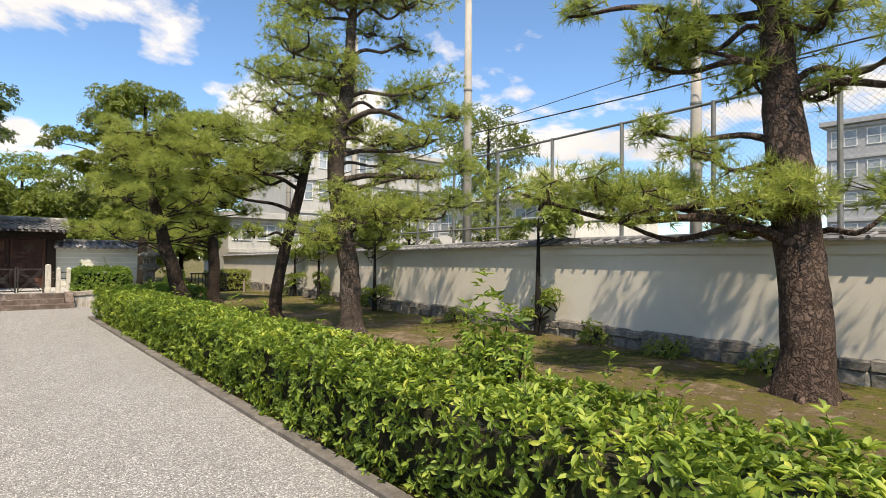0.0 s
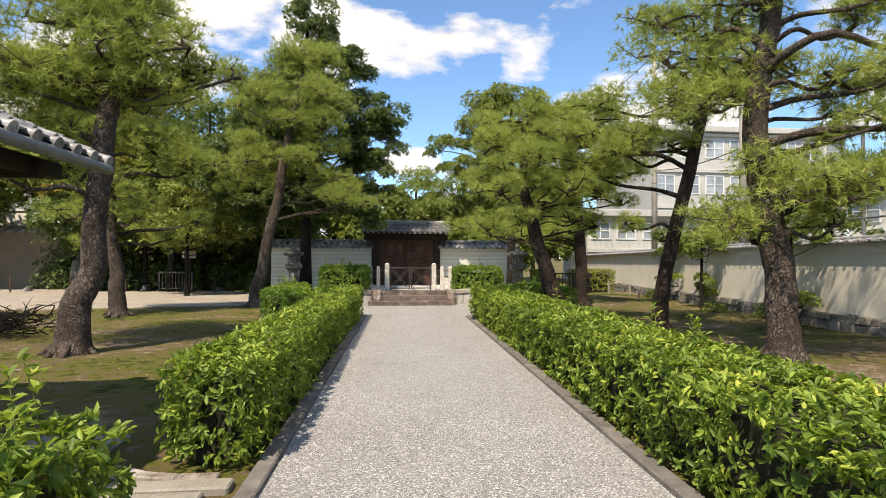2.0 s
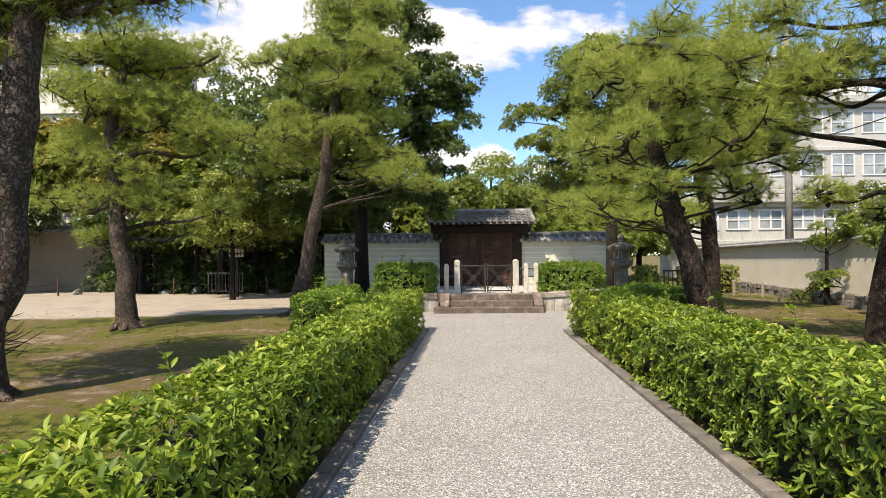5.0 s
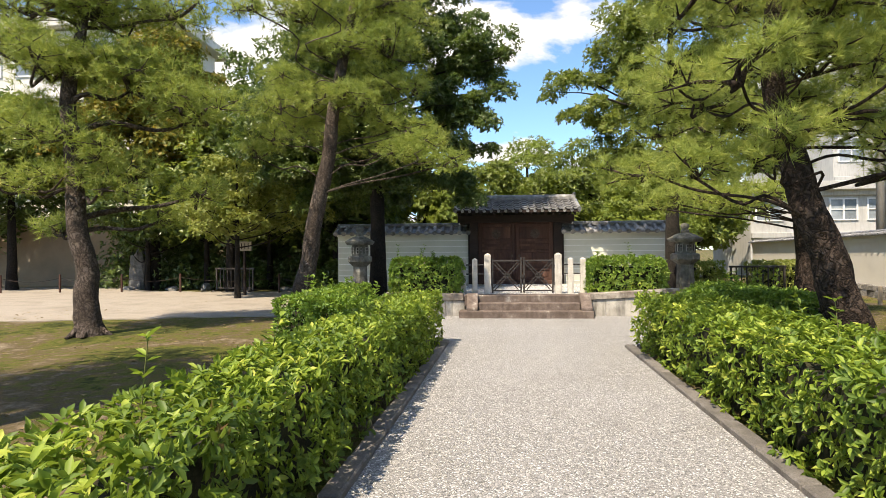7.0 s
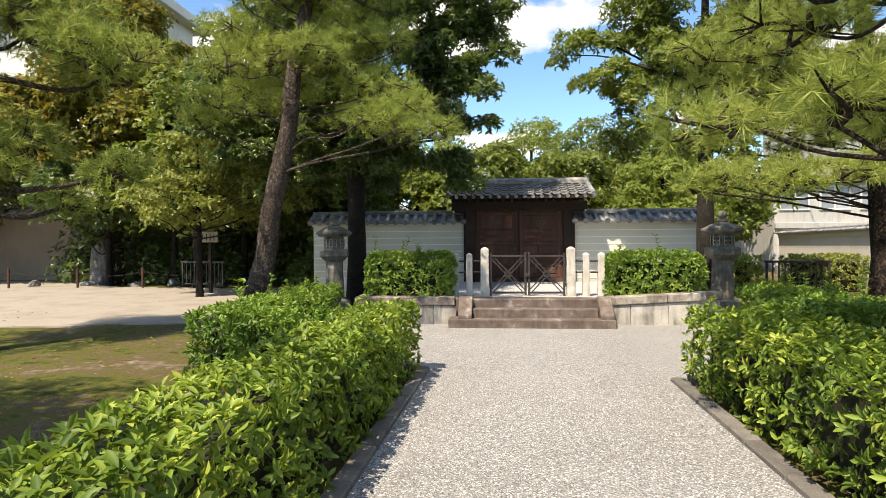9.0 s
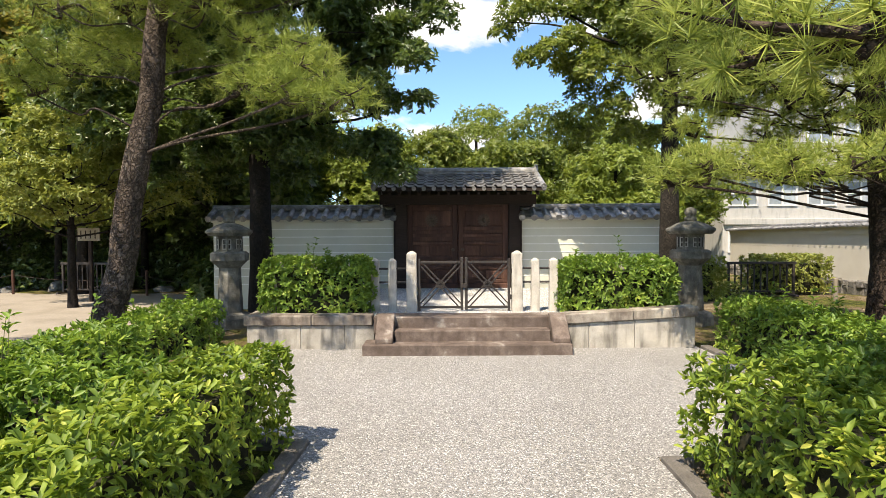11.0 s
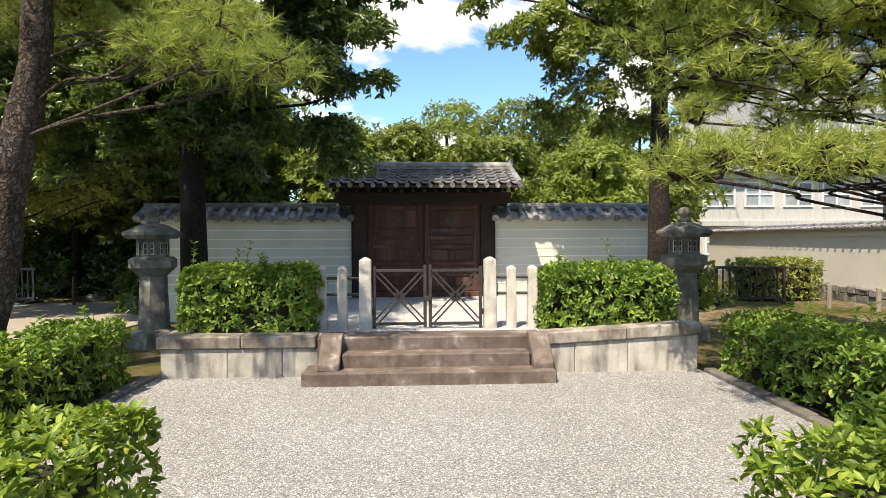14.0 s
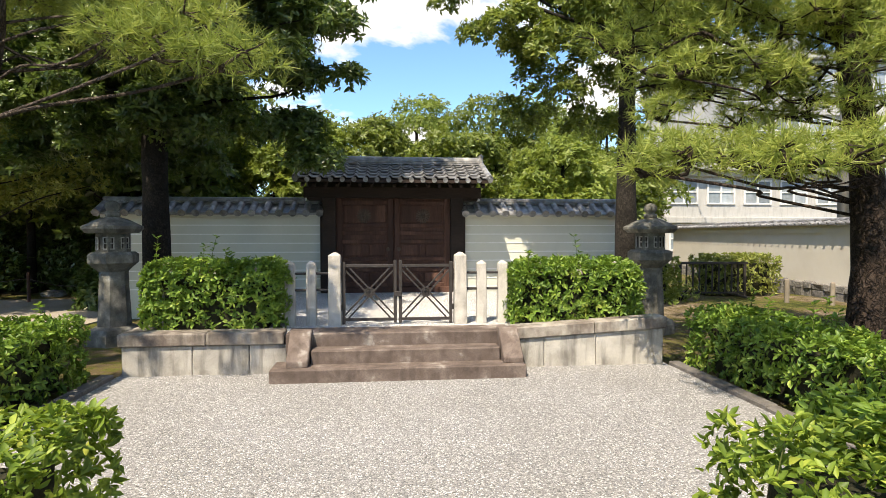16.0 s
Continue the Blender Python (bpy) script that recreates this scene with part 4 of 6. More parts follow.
    for s in (-1, 1):
        part("ridge_end_tile", rough_up(one_box(s * 1.71 - 0.045, s * 1.71 + 0.045, -0.12, 0.12, 2.40, 2.63, 0.03), 0.010, 9), TILE, roof)
        verge = round_tile(0.06, 0.98)
        for side in (0, math.pi):
            piece("verge_tile", verge, roof, Matrix.Translation((s * 1.72, 0, 2.45)) @ Matrix.Rotation(side, 4, "Z") @ Matrix.Rotation(-0.36, 4, "X"))


def roof_body(length, half, eave, ridge):
    bm = bmesh.new()
    prof = [(-half, eave), (-half, eave + 0.05), (0, ridge), (half, eave + 0.05), (half, eave), (0, ridge - 0.10)]
    a, b = [bm.verts.new((-length / 2, y, z)) for y, z in prof], [bm.verts.new((length / 2, y, z)) for y, z in prof]
    for i in range(6):
        bm.faces.new((a[i], a[(i + 1) % 6], b[(i + 1) % 6], b[i]))
    bm.faces.new((a[0], a[1], a[2], a[5]))
    bm.faces.new((a[5], a[2], a[3], a[4]))
    bm.faces.new((b[0], b[1], b[2], b[5]))
    bm.faces.new((b[5], b[2], b[3], b[4]))
    bmesh.ops.recalc_face_normals(bm, faces=bm.faces[:])
    return bm


gate()


def long_box(run, y0, y1, z0, z1):
    bm = bmesh.new()
    for i in range(12):
        box(bm, run * i / 12, run * (i + 1) / 12, y0, y1, z0, z1)
    bmesh.ops.remove_doubles(bm, verts=bm.verts[:], dist=0.001)
    return bm


def capped_wall(name, m, run, height, thick, material, overhang, rise, spacing, label, lines=0, stones=0.0, plinth=0.0, tile_r=0.062, seed=1, drop=0.0):
    """A plaster wall with a small tiled roof. Local x runs along it, its face looks to -y at y = 0."""
    w = tagged(empty(name, m), label, "wall", kind="structure")

    def sink(x):
        return -drop * max(0.0, 1 - x / (run * 0.66))

    def settle(ob, x0=0.0):
        me = ob.data
        if drop:
            for v in me.vertices:
                if v.co.z > 0.9 or x0:
                    v.co.z += sink(v.co.x + x0)

    body = bmesh.new()
    for i in range(12):
        box(body, run * i / 12, run * (i + 1) / 12, 0.0, thick, plinth - 0.06, height)
    bmesh.ops.remove_doubles(body, verts=body.verts[:], dist=0.001)
    settle(part("plaster", body, material, w))
    mid = thick / 2
    if stones:
        settle(part("upper_band", long_box(run, -0.035, 0.0, height - 0.13, height - 0.002), material, w))
    for i in range(lines):
        z = plinth + 0.50 + i * 0.165
        if z < height - 0.05:
            part("wall_line", one_box(0.02, run - 0.02, -0.010, 0.0, z, z + 0.018, 0.0), LINE, w)
    settle(part("eave_board", long_box(run, -overhang * 0.45, thick + overhang * 0.45, height, height + 0.05), material, w))
    roof = bmesh.new()
    e, top = height + 0.05, height + 0.05 + rise
    prof = [(-overhang, e), (-overhang, e + 0.035), (mid, top), (thick + overhang, e + 0.035), (thick + overhang, e)]
    rings = [[roof.verts.new((-0.03 + (run + 0.06) * k / 12, y, z)) for y, z in prof] for k in range(13)]
    for a, b in zip(rings, rings[1:]):
        for i in range(5):
            roof.faces.new((a[i], a[(i + 1) % 5], b[(i + 1) % 5], b[i]))
    roof.faces.new(rings[0])
    roof.faces.new(rings[-1])
    bmesh.ops.recalc_face_normals(roof, faces=roof.faces[:])
    cap = part("wall_roof", roof, TILE, w, "grey clay tile coping")
    settle(cap)
    slope = math.hypot(mid + overhang, rise - 0.035)
    fall = math.atan2(rise - 0.035, mid + overhang)
    me = round_tile(tile_r, slope + 0.035)
    n = int(run / spacing)
    for i in range(n + 1):
        x = run * i / n
        piece("round_tile", me, cap, Matrix.Translation((x, mid, top + 0.006 + sink(x))) @ Matrix.Rotation(math.pi, 4, "Z") @ Matrix.Rotation(-fall, 4, "X"))
    for i in range(0, n + 1, 2):
        x = run * i / n
        piece("round_tile", me, cap, Matrix.Translation((x, mid, top - 0.012 + sink(x))) @ Matrix.Rotation(-fall, 4, "X"))
    pieces = max(1, round(run / 3.0))
    for k in range(pieces):
        u = (k + 0.5) * run / pieces
        slope_here = (sink(u + 0.5) - sink(u - 0.5))
        r = part("ridge", ridge_bm(run / pieces + 0.01, 0.15 if stones else 0.17, 0.045 if stones else 0.07, 2), TILE, cap)
        r.matrix_basis = Matrix.Translation((u, mid, top - 0.01 + sink(u))) @ Matrix.Rotation(-math.atan(slope_here), 4, "Y")
    if stones:
        rng = random.Random(seed)
        kinds = []
        for k in range(7):
            bm = one_box(-0.5, 0.5, -0.5, 0.5, -0.5, 0.5, 0.12)
            for v in bm.verts:
                v.co += noise.noise_vector(v.co * 2.2 + Vector((k * 7.0, 0, 0))) * 0.11
            kinds.append(mesh_of(bm, "base_stone", ROCK))
        x = 0.0
        while x < run:
            ln = rng.uniform(0.22, 0.48)
            for z0, z1 in ((-0.08, stones * rng.uniform(0.45, 0.6)), (stones * 0.52, stones * rng.uniform(0.92, 1.08))):
                piece("base_stone", rng.choice(kinds), w, Matrix.Translation((x + ln / 2, rng.uniform(-0.02, 0.03), (z0 + z1) / 2)) @ Matrix.Diagonal((ln * 1.06, 0.30, (z1 - z0) * 1.12, 1)))
            x += ln
    return w


def in_wall(x, y, turn):
    return Matrix.Translation((x, y, 0)) @ Matrix.Rotation(turn, 4, "Z")


# ---- stone fence and iron gate on the terrace ----
def iron_gate():
    g = tagged(empty("iron_gate", pose(0.69, 19.95, 0.432)), "closed low pair of dark iron gate leaves with crossed bars", "gate")
    for s in (-1, 1):
        leaf = part("gate_leaf", one_box(*sorted((s * 0.012, s * 0.052)), -0.02, 0.02, 0.01, 0.78, 0.004), IRON, g)
        part("stile", one_box(*sorted((s * 0.635, s * 0.672)), -0.02, 0.02, 0.0, 0.76, 0.004), IRON, leaf)
        for z in (0.055, 0.71):
            part("rail", one_box(*sorted((s * 0.052, s * 0.635)), -0.014, 0.014, z - 0.018, z + 0.018, 0.003), IRON, leaf)
        cx, cz = s * 0.343, 0.385
        for a in (1, -1):
            for off in (-0.028, 0.028):
                ang = math.atan2(0.62, 0.58) * a
                m = Matrix.Translation((cx, 0, cz)) @ Matrix.Rotation(-ang, 4, "Y") @ Matrix.Translation((0, 0, off))
                part("cross_bar", one_box(-0.40, 0.40, -0.008, 0.008, -0.010, 0.010, 0.002, m), IRON, leaf)
        bm = bmesh.new()
        lathe(bm, [(0.045, -0.012), (0.062, -0.012), (0.062, 0.012), (0.045, 0.012), (0.045, -0.0119)], 18)
        part("ring", bm, IRON, leaf).matrix_basis = Matrix.Translation((cx, 0, cz)) @ Matrix.Rotation(math.pi / 2, 4, "X")
        for z in (0.20, 0.58):
            part("hinge", lathe(bmesh.new(), [(0.018, -0.035), (0.018, 0.035)], 10), IRON, leaf).location = (s * 0.69, 0, z)
    part("latch", one_box(-0.04, 0.04, -0.045, -0.021, 0.34, 0.40, 0.004), IRON, g)


def stone_post(x, tall, w, label):
    bm = bmesh.new()
    h = w / 2
    ring = [(-h, -h), (h, -h), (h, h), (-h, h)]
    lv = [[bm.verts.new((px * k, py * k, z)) for px, py in ring] for z, k in ((-0.05, 1.04), (tall - 0.035, 0.97), (tall, 0.25))]
    for a, b in zip(lv, lv[1:]):
        for i in range(4):
            bm.faces.new((a[i], a[(i + 1) % 4], b[(i + 1) % 4], b[i]))
    bm.faces.new(lv[-1])
    bm.faces.new(lv[0][::-1])
    bmesh.ops.bevel(bm, geom=bm.edges[:], offset=0.007, segments=1, affect="EDGES")
    rough_up(bm, 0.003, 14)
    p = part("stone_post", bm, POSTS)
    p.matrix_basis = pose(x, 19.95, 0.432)
    return tagged(p, label, "post", "granite fence posts")


for px, tall, pw in ((-0.07, 0.875, 0.15), (1.46, 0.875, 0.15), (-0.35, 0.77, 0.115), (-0.60, 0.77, 0.115), (1.725, 0.77, 0.115), (1.99, 0.77, 0.115)):
    stone_post(px, tall, pw, "tall pale granite gate post with a pointed top" if tall > 0.8 else "pale granite fence post with a flat-pointed top")
for x0, x1 in ((-2.1, -0.145), (1.535, 3.6)):
    for z in (0.62, 0.42):
        r = part("fence_rail", lathe(bmesh.new(), [(0.016, x0), (0.016, x1)], 10), IRON, None)
        r.matrix_basis = Matrix.Translation((0, 19.95, 0.432 + z)) @ Matrix.Rotation(math.pi / 2, 4, "Y")
        tagged(r, "dark round iron rail through the granite posts", "rail", "fence rails")
for px in (-1.0, -1.5, -2.0, 2.45, 2.95, 3.45):
    stone_post(px, 0.77, 0.115, "pale granite fence post behind the clipped hedge")
iron_gate()


# ---- stone lanterns ----
def lantern(x, y):
    l = tagged(empty("stone_lantern", pose(x, y, 0.0, 0, 0, 8) @ Matrix.Diagonal((0.94, 0.94, 1, 1))), "old grey stone lantern with a curled cap and latticed windows", "lantern", "stone lanterns")
    part("footing", rough_up(lathe(bmesh.new(), [(0.40, -0.1), (0.40, 0.14), (0.36, 0.20), (0.25, 0.235)], 6, math.pi / 6), 0.012, 6), LANTERN, l)
    part("shaft", rough_up(lathe(bmesh.new(), [(0.235, 0.2), (0.225, 0.4), (0.20, 0.95), (0.20, 1.05)], 6, math.pi / 6), 0.008, 6, 2), LANTERN, l)
    part("platform", rough_up(lathe(bmesh.new(), [(0.20, 1.00), (0.31, 1.09), (0.35, 1.12), (0.35, 1.235), (0.30, 1.27)], 6, math.pi / 6), 0.006, 9), LANTERN, l)
    fb = part("fire_box", rough_up(lathe(bmesh.new(), [(0.235, 1.26), (0.235, 1.535)], 6, math.pi / 6), 0.004, 9), LANTERN, l)
    for k in range(6):
        a = math.pi / 3 * k - math.pi / 2
        m = Matrix.Rotation(a + math.pi / 2, 4, "Z")
        part("window", one_box(-0.068, 0.068, -0.212, -0.196, 1.315, 1.475, 0.002, m), BEAM, fb, "dark recessed window")
        bm = bmesh.new()
        for u in (-0.068, 0.0, 0.068):
            box(bm, u - 0.008, u + 0.008, -0.220, -0.211, 1.312, 1.478, 0.0, m)
        for z in (1.316, 1.395, 1.474):
            box(bm, -0.074, 0.074, -0.223, -0.2205, z - 0.007, z + 0.007, 0.0, m)
        part("lattice", bm, GRANITE, fb, "pale lattice bars")
    cap = lathe(bmesh.new(), [(0.20, 1.53), (0.36, 1.535), (0.425, 1.56), (0.42, 1.60), (0.34, 1.665), (0.23, 1.72), (0.11, 1.755)], 6, math.pi / 6)
    for v in cap.verts:
        if math.hypot(v.co.x, v.co.y) > 0.38:
            v.co.z += 0.03
    part("cap", rough_up(cap, 0.008, 8), LANTERN, l)
    part("finial", lathe(bmesh.new(), [(0.09, 1.75), (0.105, 1.78), (0.10, 1.82), (0.065, 1.835), (0.095, 1.865), (0.108, 1.905), (0.095, 1.95), (0.05, 1.98), (0.008, 1.99)], 14), LANTERN, l, smooth=True)


lantern(-3.26, 21.4)
lantern(4.62, 21.4)


# ---- hedges ----
LOW = "clipped evergreen hedge of glossy leaves"
hedge(((kerb_right(-2.2) + 0.56, -2.2), (kerb_right(15.4) + 0.56, 15.4)), 0.95, 0.76, 11, LOW + " along the gravel path", sprouts=22, dense=215, length=0.070, group="path hedges")
hedge(((kerb_left(5.5) - 0.46, 5.5), (kerb_left(15.85) - 0.44, 15.85)), 0.66, 0.75, 12, LOW + " along the gravel path", sprouts=6, dense=230, length=0.070, group="path hedges")
hedge(((-1.74, 0.6), (-1.78, 4.15)), 0.80, 0.78, 13, LOW + " beside the side entry", sprouts=10, dense=200, group="path hedges")
hedge(((-2.80, 19.1), (-2.80, 15.3)), 0.66, 0.70, 14, LOW + " at the edge of the forecourt", sprouts=8, group="forecourt hedges", material=DEEPHEDGE)
hedge(((-2.50, 15.35), (-1.45, 15.30)), 0.66, 0.70, 15, LOW + " at the corner of the forecourt", sprouts=3, group="forecourt hedges", material=DEEPHEDGE)
hedge(((4.35, 19.2), (4.35, 15.4)), 0.72, 0.70, 16, LOW + " at the edge of the forecourt", sprouts=6, group="forecourt hedges", material=DEEPHEDGE)
hedge(((4.05, 15.35), (2.60, 15.25)), 0.70, 0.79, 17, LOW + " at the corner of the forecourt", sprouts=3, group="forecourt hedges", material=DEEPHEDGE)
hedge(((-2.20, 19.93), (-0.62, 19.93)), 0.72, 0.78, 18, "boxy clipped evergreen shrub block on the terrace", 0.425, sprouts=5, dense=360, length=0.070, group="terrace hedges", soft_edge=0.22, material=DEEPHEDGE)
hedge(((2.04, 19.93), (3.72, 19.93)), 0.72, 0.78, 19, "boxy clipped evergreen shrub block on the terrace", 0.425, sprouts=2, dense=360, length=0.070, group="terrace hedges", soft_edge=0.33, material=DEEPHEDGE)
hedge(((8.2, 26.1), (10.15, 26.35)), 0.9, 0.95, 20, "clipped shrub with yellow-green leaves by the boundary wall", 0.0, dense=120, length=0.09, material=GOLDLEAF)
hedge(((6.0, 24.4), (6.6, 24.5)), 0.7, 1.0, 21, "clipped light green shrub beside the gate wall", 0.0, dense=110, length=0.09, material=LIGHTLEAF)

# ---- pines ----
OLD = "old garden pine with cracked bark and layered needle clouds"
pine((6.85, 1.18), [(0.02, 0.02, 1.3), (-0.08, 0.12, 2.5), (-0.1, 0.2, 3.5), (-0.12, 0.3, 4.6), (-0.1, 0.3, 6.0)], (0.33, 0.31, 0.27, 0.24, 0.19, 0.1),
     [(-1.4, 2.7, 2.55, 0.6), (-1.0, 2.1, 2.65, 0.7), (-0.75, 1.5, 2.5, 0.6), (-1.0, 1.8, 2.2, 0.45), (-0.5, 0.9, 3.0, 0.5), (-0.7, 0.5, 2.3, 0.5), (-0.4, -0.1, 2.4, 0.55), (0.1, -0.8, 2.3, 0.55),
      (-0.7, 1.6, 4.3, 0.6), (-0.5, 1.1, 4.6, 0.7), (0.4, 0.6, 4.3, 0.6), (-0.3, -0.3, 4.5, 0.7), (0.2, -0.9, 4.1, 0.6), (-0.7, 1.5, 3.3, 0.35), (-1.1, 2.3, 5.0, 0.4), (-0.2, 0.5, 5.6, 0.9), (0.2, -0.6, 5.4, 0.9), (0.2, -1.5, 3.9, 0.7)],
     1, "stout old red pine with plated bark and low sweeping branches", needles=20, length=0.18, width=0.006, dense=1.05, barkmat=REDBARK)
pine((5.75, 9.35), [(-0.02, 0.02, 1.0), (-0.12, 0.08, 1.9), (-0.3, 0.2, 3.4), (-0.12, 0.05, 5.4), (0.0, 0.0, 7.2)], (0.27, 0.255, 0.235, 0.21, 0.16, 0.08),
     [(-1.1, 0.6, 6.1, 0.75), (-1.5, 0.8, 5.5, 0.65), (0.8, -0.5, 6.4, 0.65), (1.0, -0.7, 5.4, 0.75), (-1.4, 0.7, 4.8, 0.75), (-0.5, 0.5, 4.6, 0.7), (0.6, -0.4, 4.3, 0.75), (1.3, -0.9, 4.3, 0.75), (0.2, -0.6, 2.7, 0.95),
      (1.0, -0.8, 2.75, 0.85), (-0.7, 0.1, 2.15, 0.65), (0.4, -0.5, 2.1, 0.5), (1.8, -1.4, 3.6, 0.6), (1.7, -1.2, 2.9, 0.6), (0.0, 0.0, 7.5, 1.2), (0.9, -0.6, 7.3, 0.9), (-0.8, 0.8, 7.2, 0.9), (-1.0, 0.4, 4.1, 0.8), (1.9, -1.3, 4.9, 0.7), (-0.5, 0.0, 5.6, 0.8), (0.8, -1.0, 3.5, 0.6)],
     2, "tall old garden pine with cracked bark and a broad crown", dense=1.0)
pine((5.62, 12.9), [(0.08, -0.05, 1.1), (0.3, -0.2, 2.3), (0.7, -0.3, 4.1), (1.0, -0.4, 5.6), (1.1, -0.4, 6.8)], (0.19, 0.17, 0.16, 0.14, 0.11, 0.06),
     [(-0.5, 0.2, 4.1, 0.85), (-1.2, 0.5, 3.5, 0.75), (0.3, -0.1, 4.9, 0.8), (-0.9, 0.4, 5.0, 0.8), (-0.5, 0.2, 2.3, 0.5), (0.6, -0.3, 6.5, 0.9), (-1.5, 0.6, 4.2, 0.65), (1.7, -0.5, 5.2, 0.8), (1.6, 0.2, 6.4, 0.8)],
     3, "slender leaning dark-trunked garden pine", dense=0.95, barkmat=DARKPINE)
pine((6.1, 19.0), [(0, 0, 1.2), (-0.05, 0.0, 2.2), (-0.2, 0.1, 3.6), (-0.3, 0.1, 5.2), (-0.4, 0.1, 6.2)], (0.25, 0.22, 0.2, 0.17, 0.12, 0.06),
     [(-0.5, 0.2, 6.4, 0.8), (0.4, -0.2, 6.0, 0.8), (0.0, 0.0, 5.3, 0.9), (0.9, -0.4, 4.7, 0.7), (0.2, 0.5, 4.3, 0.9), (-0.6, 0.6, 3.6, 0.7), (0.8, 0.3, 3.9, 0.7), (-1.1, 0.4, 5.2, 0.8), (-1.3, 0.3, 4.3, 0.65), (1.5, -0.6, 5.4, 0.8), (1.7, -0.7, 4.4, 0.7),
      (-2.5, 0.3, 4.5, 0.55), (-1.9, 0.1, 3.9, 0.5), (-2.3, 0.2, 3.45, 0.42), (-1.3, 0.0, 3.35, 0.5), (-2.3, 0.4, 3.0, 0.42), (-1.3, 0.5, 2.98, 0.45), (-0.6, 0.3, 3.1, 0.5), (-1.8, 0.9, 3.6, 0.6), (-2.6, 0.6, 3.9, 0.5), (-1.9, 0.3, 4.9, 0.55), (-0.7, -0.4, 4.1, 0.6), (-1.0, 0.5, 3.9, 0.6), (-0.4, -0.9, 3.5, 0.55), (-1.6, -0.4, 4.4, 0.55), (0.3, -0.7, 3.9, 0.55), (-2.0, 0.8, 4.2, 0.6), (-1.5, 0.9, 3.4, 0.5),
      (-3.10, -0.70, 2.26, 0.38), (-2.65, -0.75, 2.34, 0.44), (-2.15, -0.60, 2.40, 0.46), (-1.65, -0.60, 2.44, 0.46), (-1.15, -0.70, 2.44, 0.44), (-2.35, -0.20, 2.52, 0.42), (-1.75, -0.10, 2.56, 0.44), (-0.65, -0.60, 2.47, 0.44), (-1.9, -1.05, 2.32, 0.40), (-1.3, -1.15, 2.34, 0.40)],
     4, OLD, dense=1.05, barkmat=DARKPINE, limb=0.24, inner_of=16)
pine((3.62, 13.2), [(-0.27, -0.05, 0.78), (-0.46, -0.1, 1.37), (-0.62, 0.0, 1.98), (-0.85, 0.0, 3.0), (-0.9, -0.05, 4.3)], (0.25, 0.20, 0.18, 0.16, 0.12, 0.06),
     [(-0.85, -0.2, 4.55, 0.75), (-1.6, -0.2, 4.0, 0.6), (-0.2, -0.4, 4.1, 0.65), (-0.9, 0.7, 4.2, 0.65), (-0.8, -1.0, 3.65, 0.6), (-1.8, 0.1, 3.2, 0.52), (0.3, 0.2, 3.5, 0.6), (-1.5, -0.8, 2.9, 0.46), (-0.2, -0.9, 3.0, 0.52), (-1.2, 0.9, 3.1, 0.5),
      (-2.0, 0.1, 2.25, 0.38), (-1.75, -0.35, 2.15, 0.36), (-1.1, -0.8, 2.3, 0.38), (0.2, -0.5, 2.4, 0.45), (-0.6, 1.0, 2.5, 0.45), (0.5, 0.6, 2.7, 0.5), (0.1, 1.4, 3.2, 0.45), (0.9, -0.1, 3.0, 0.55),
      (-1.2, 2.5, 5.0, 0.55), (-0.5, 2.3, 4.6, 0.55), (0.4, 2.5, 4.4, 0.55), (1.3, 0.5, 3.5, 0.55), (1.5, 0.1, 4.2, 0.6), (1.6, 1.0, 2.9, 0.5), (0.9, -0.7, 3.8, 0.55), (0.6, 0.2, 4.5, 0.6), (1.1, 0.9, 2.35, 0.42)],
     5, "old garden pine with a bowed trunk beside the forecourt hedge", needles=36, length=0.15, width=0.0032, dense=1.35, barkmat=DARKPINE, limb=0.36, inner_of=10)
pine((-5.0, 10.7), [(0.08, 0.05, 0.7), (0.28, 0.12, 1.4), (0.32, 0.15, 2.7), (0.45, 0.2, 3.8), (0.65, 0.3, 5.3)], (0.30, 0.24, 0.21, 0.2, 0.17, 0.08),
     [(0.0, 0.0, 4.5, 1.0), (-0.6, -0.3, 4.2, 0.75), (-0.4, -0.2, 3.4, 0.8), (-0.8, -0.4, 2.9, 0.6), (0.9, 0.3, 4.4, 0.6), (1.4, 0.7, 4.8, 0.7), (1.8, 0.9, 4.7, 0.45), (0.0, 0.0, 5.4, 1.1), (0.8, 0.4, 5.7, 0.9), (-1.3, 0.4, 3.8, 0.8), (-0.9, 1.0, 4.6, 0.9), (-1.6, -0.5, 4.9, 0.9), (2.3, 0.2, 4.5, 0.42), (1.75, -0.1, 4.9, 0.5), (1.1, 0.2, 5.1, 0.55)],
     6, "leaning old garden pine with a flared root and layered needle clouds", dense=1.05)
pine((-6.92, 16.65), [(0, 0, 0.8), (-0.08, -0.05, 1.6), (-0.2, -0.1, 3.1), (-0.2, -0.1, 4.4), (0.1, 0, 6.0)], (0.25, 0.21, 0.19, 0.16, 0.13, 0.06),
     [(0.2, 0.1, 5.9, 1.05), (1.3, 0.6, 5.9, 0.9), (0.6, 0.3, 4.6, 1.1), (-0.2, -0.2, 3.6, 0.8), (0.6, 0.3, 2.9, 0.75), (1.6, 0.7, 4.1, 0.9), (1.6, 0.7, 2.6, 0.6), (-0.8, -0.3, 2.7, 0.75), (-0.6, -0.2, 4.7, 0.85), (1.0, 0.5, 2.1, 0.5), (-0.9, 0.3, 1.95, 0.5), (-1.3, 0.2, 3.9, 0.8), (-1.2, -0.1, 5.0, 0.75), (-0.6, -0.3, 5.7, 0.75), (-1.5, -0.3, 5.9, 0.65)],
     7, OLD, dense=1.0)
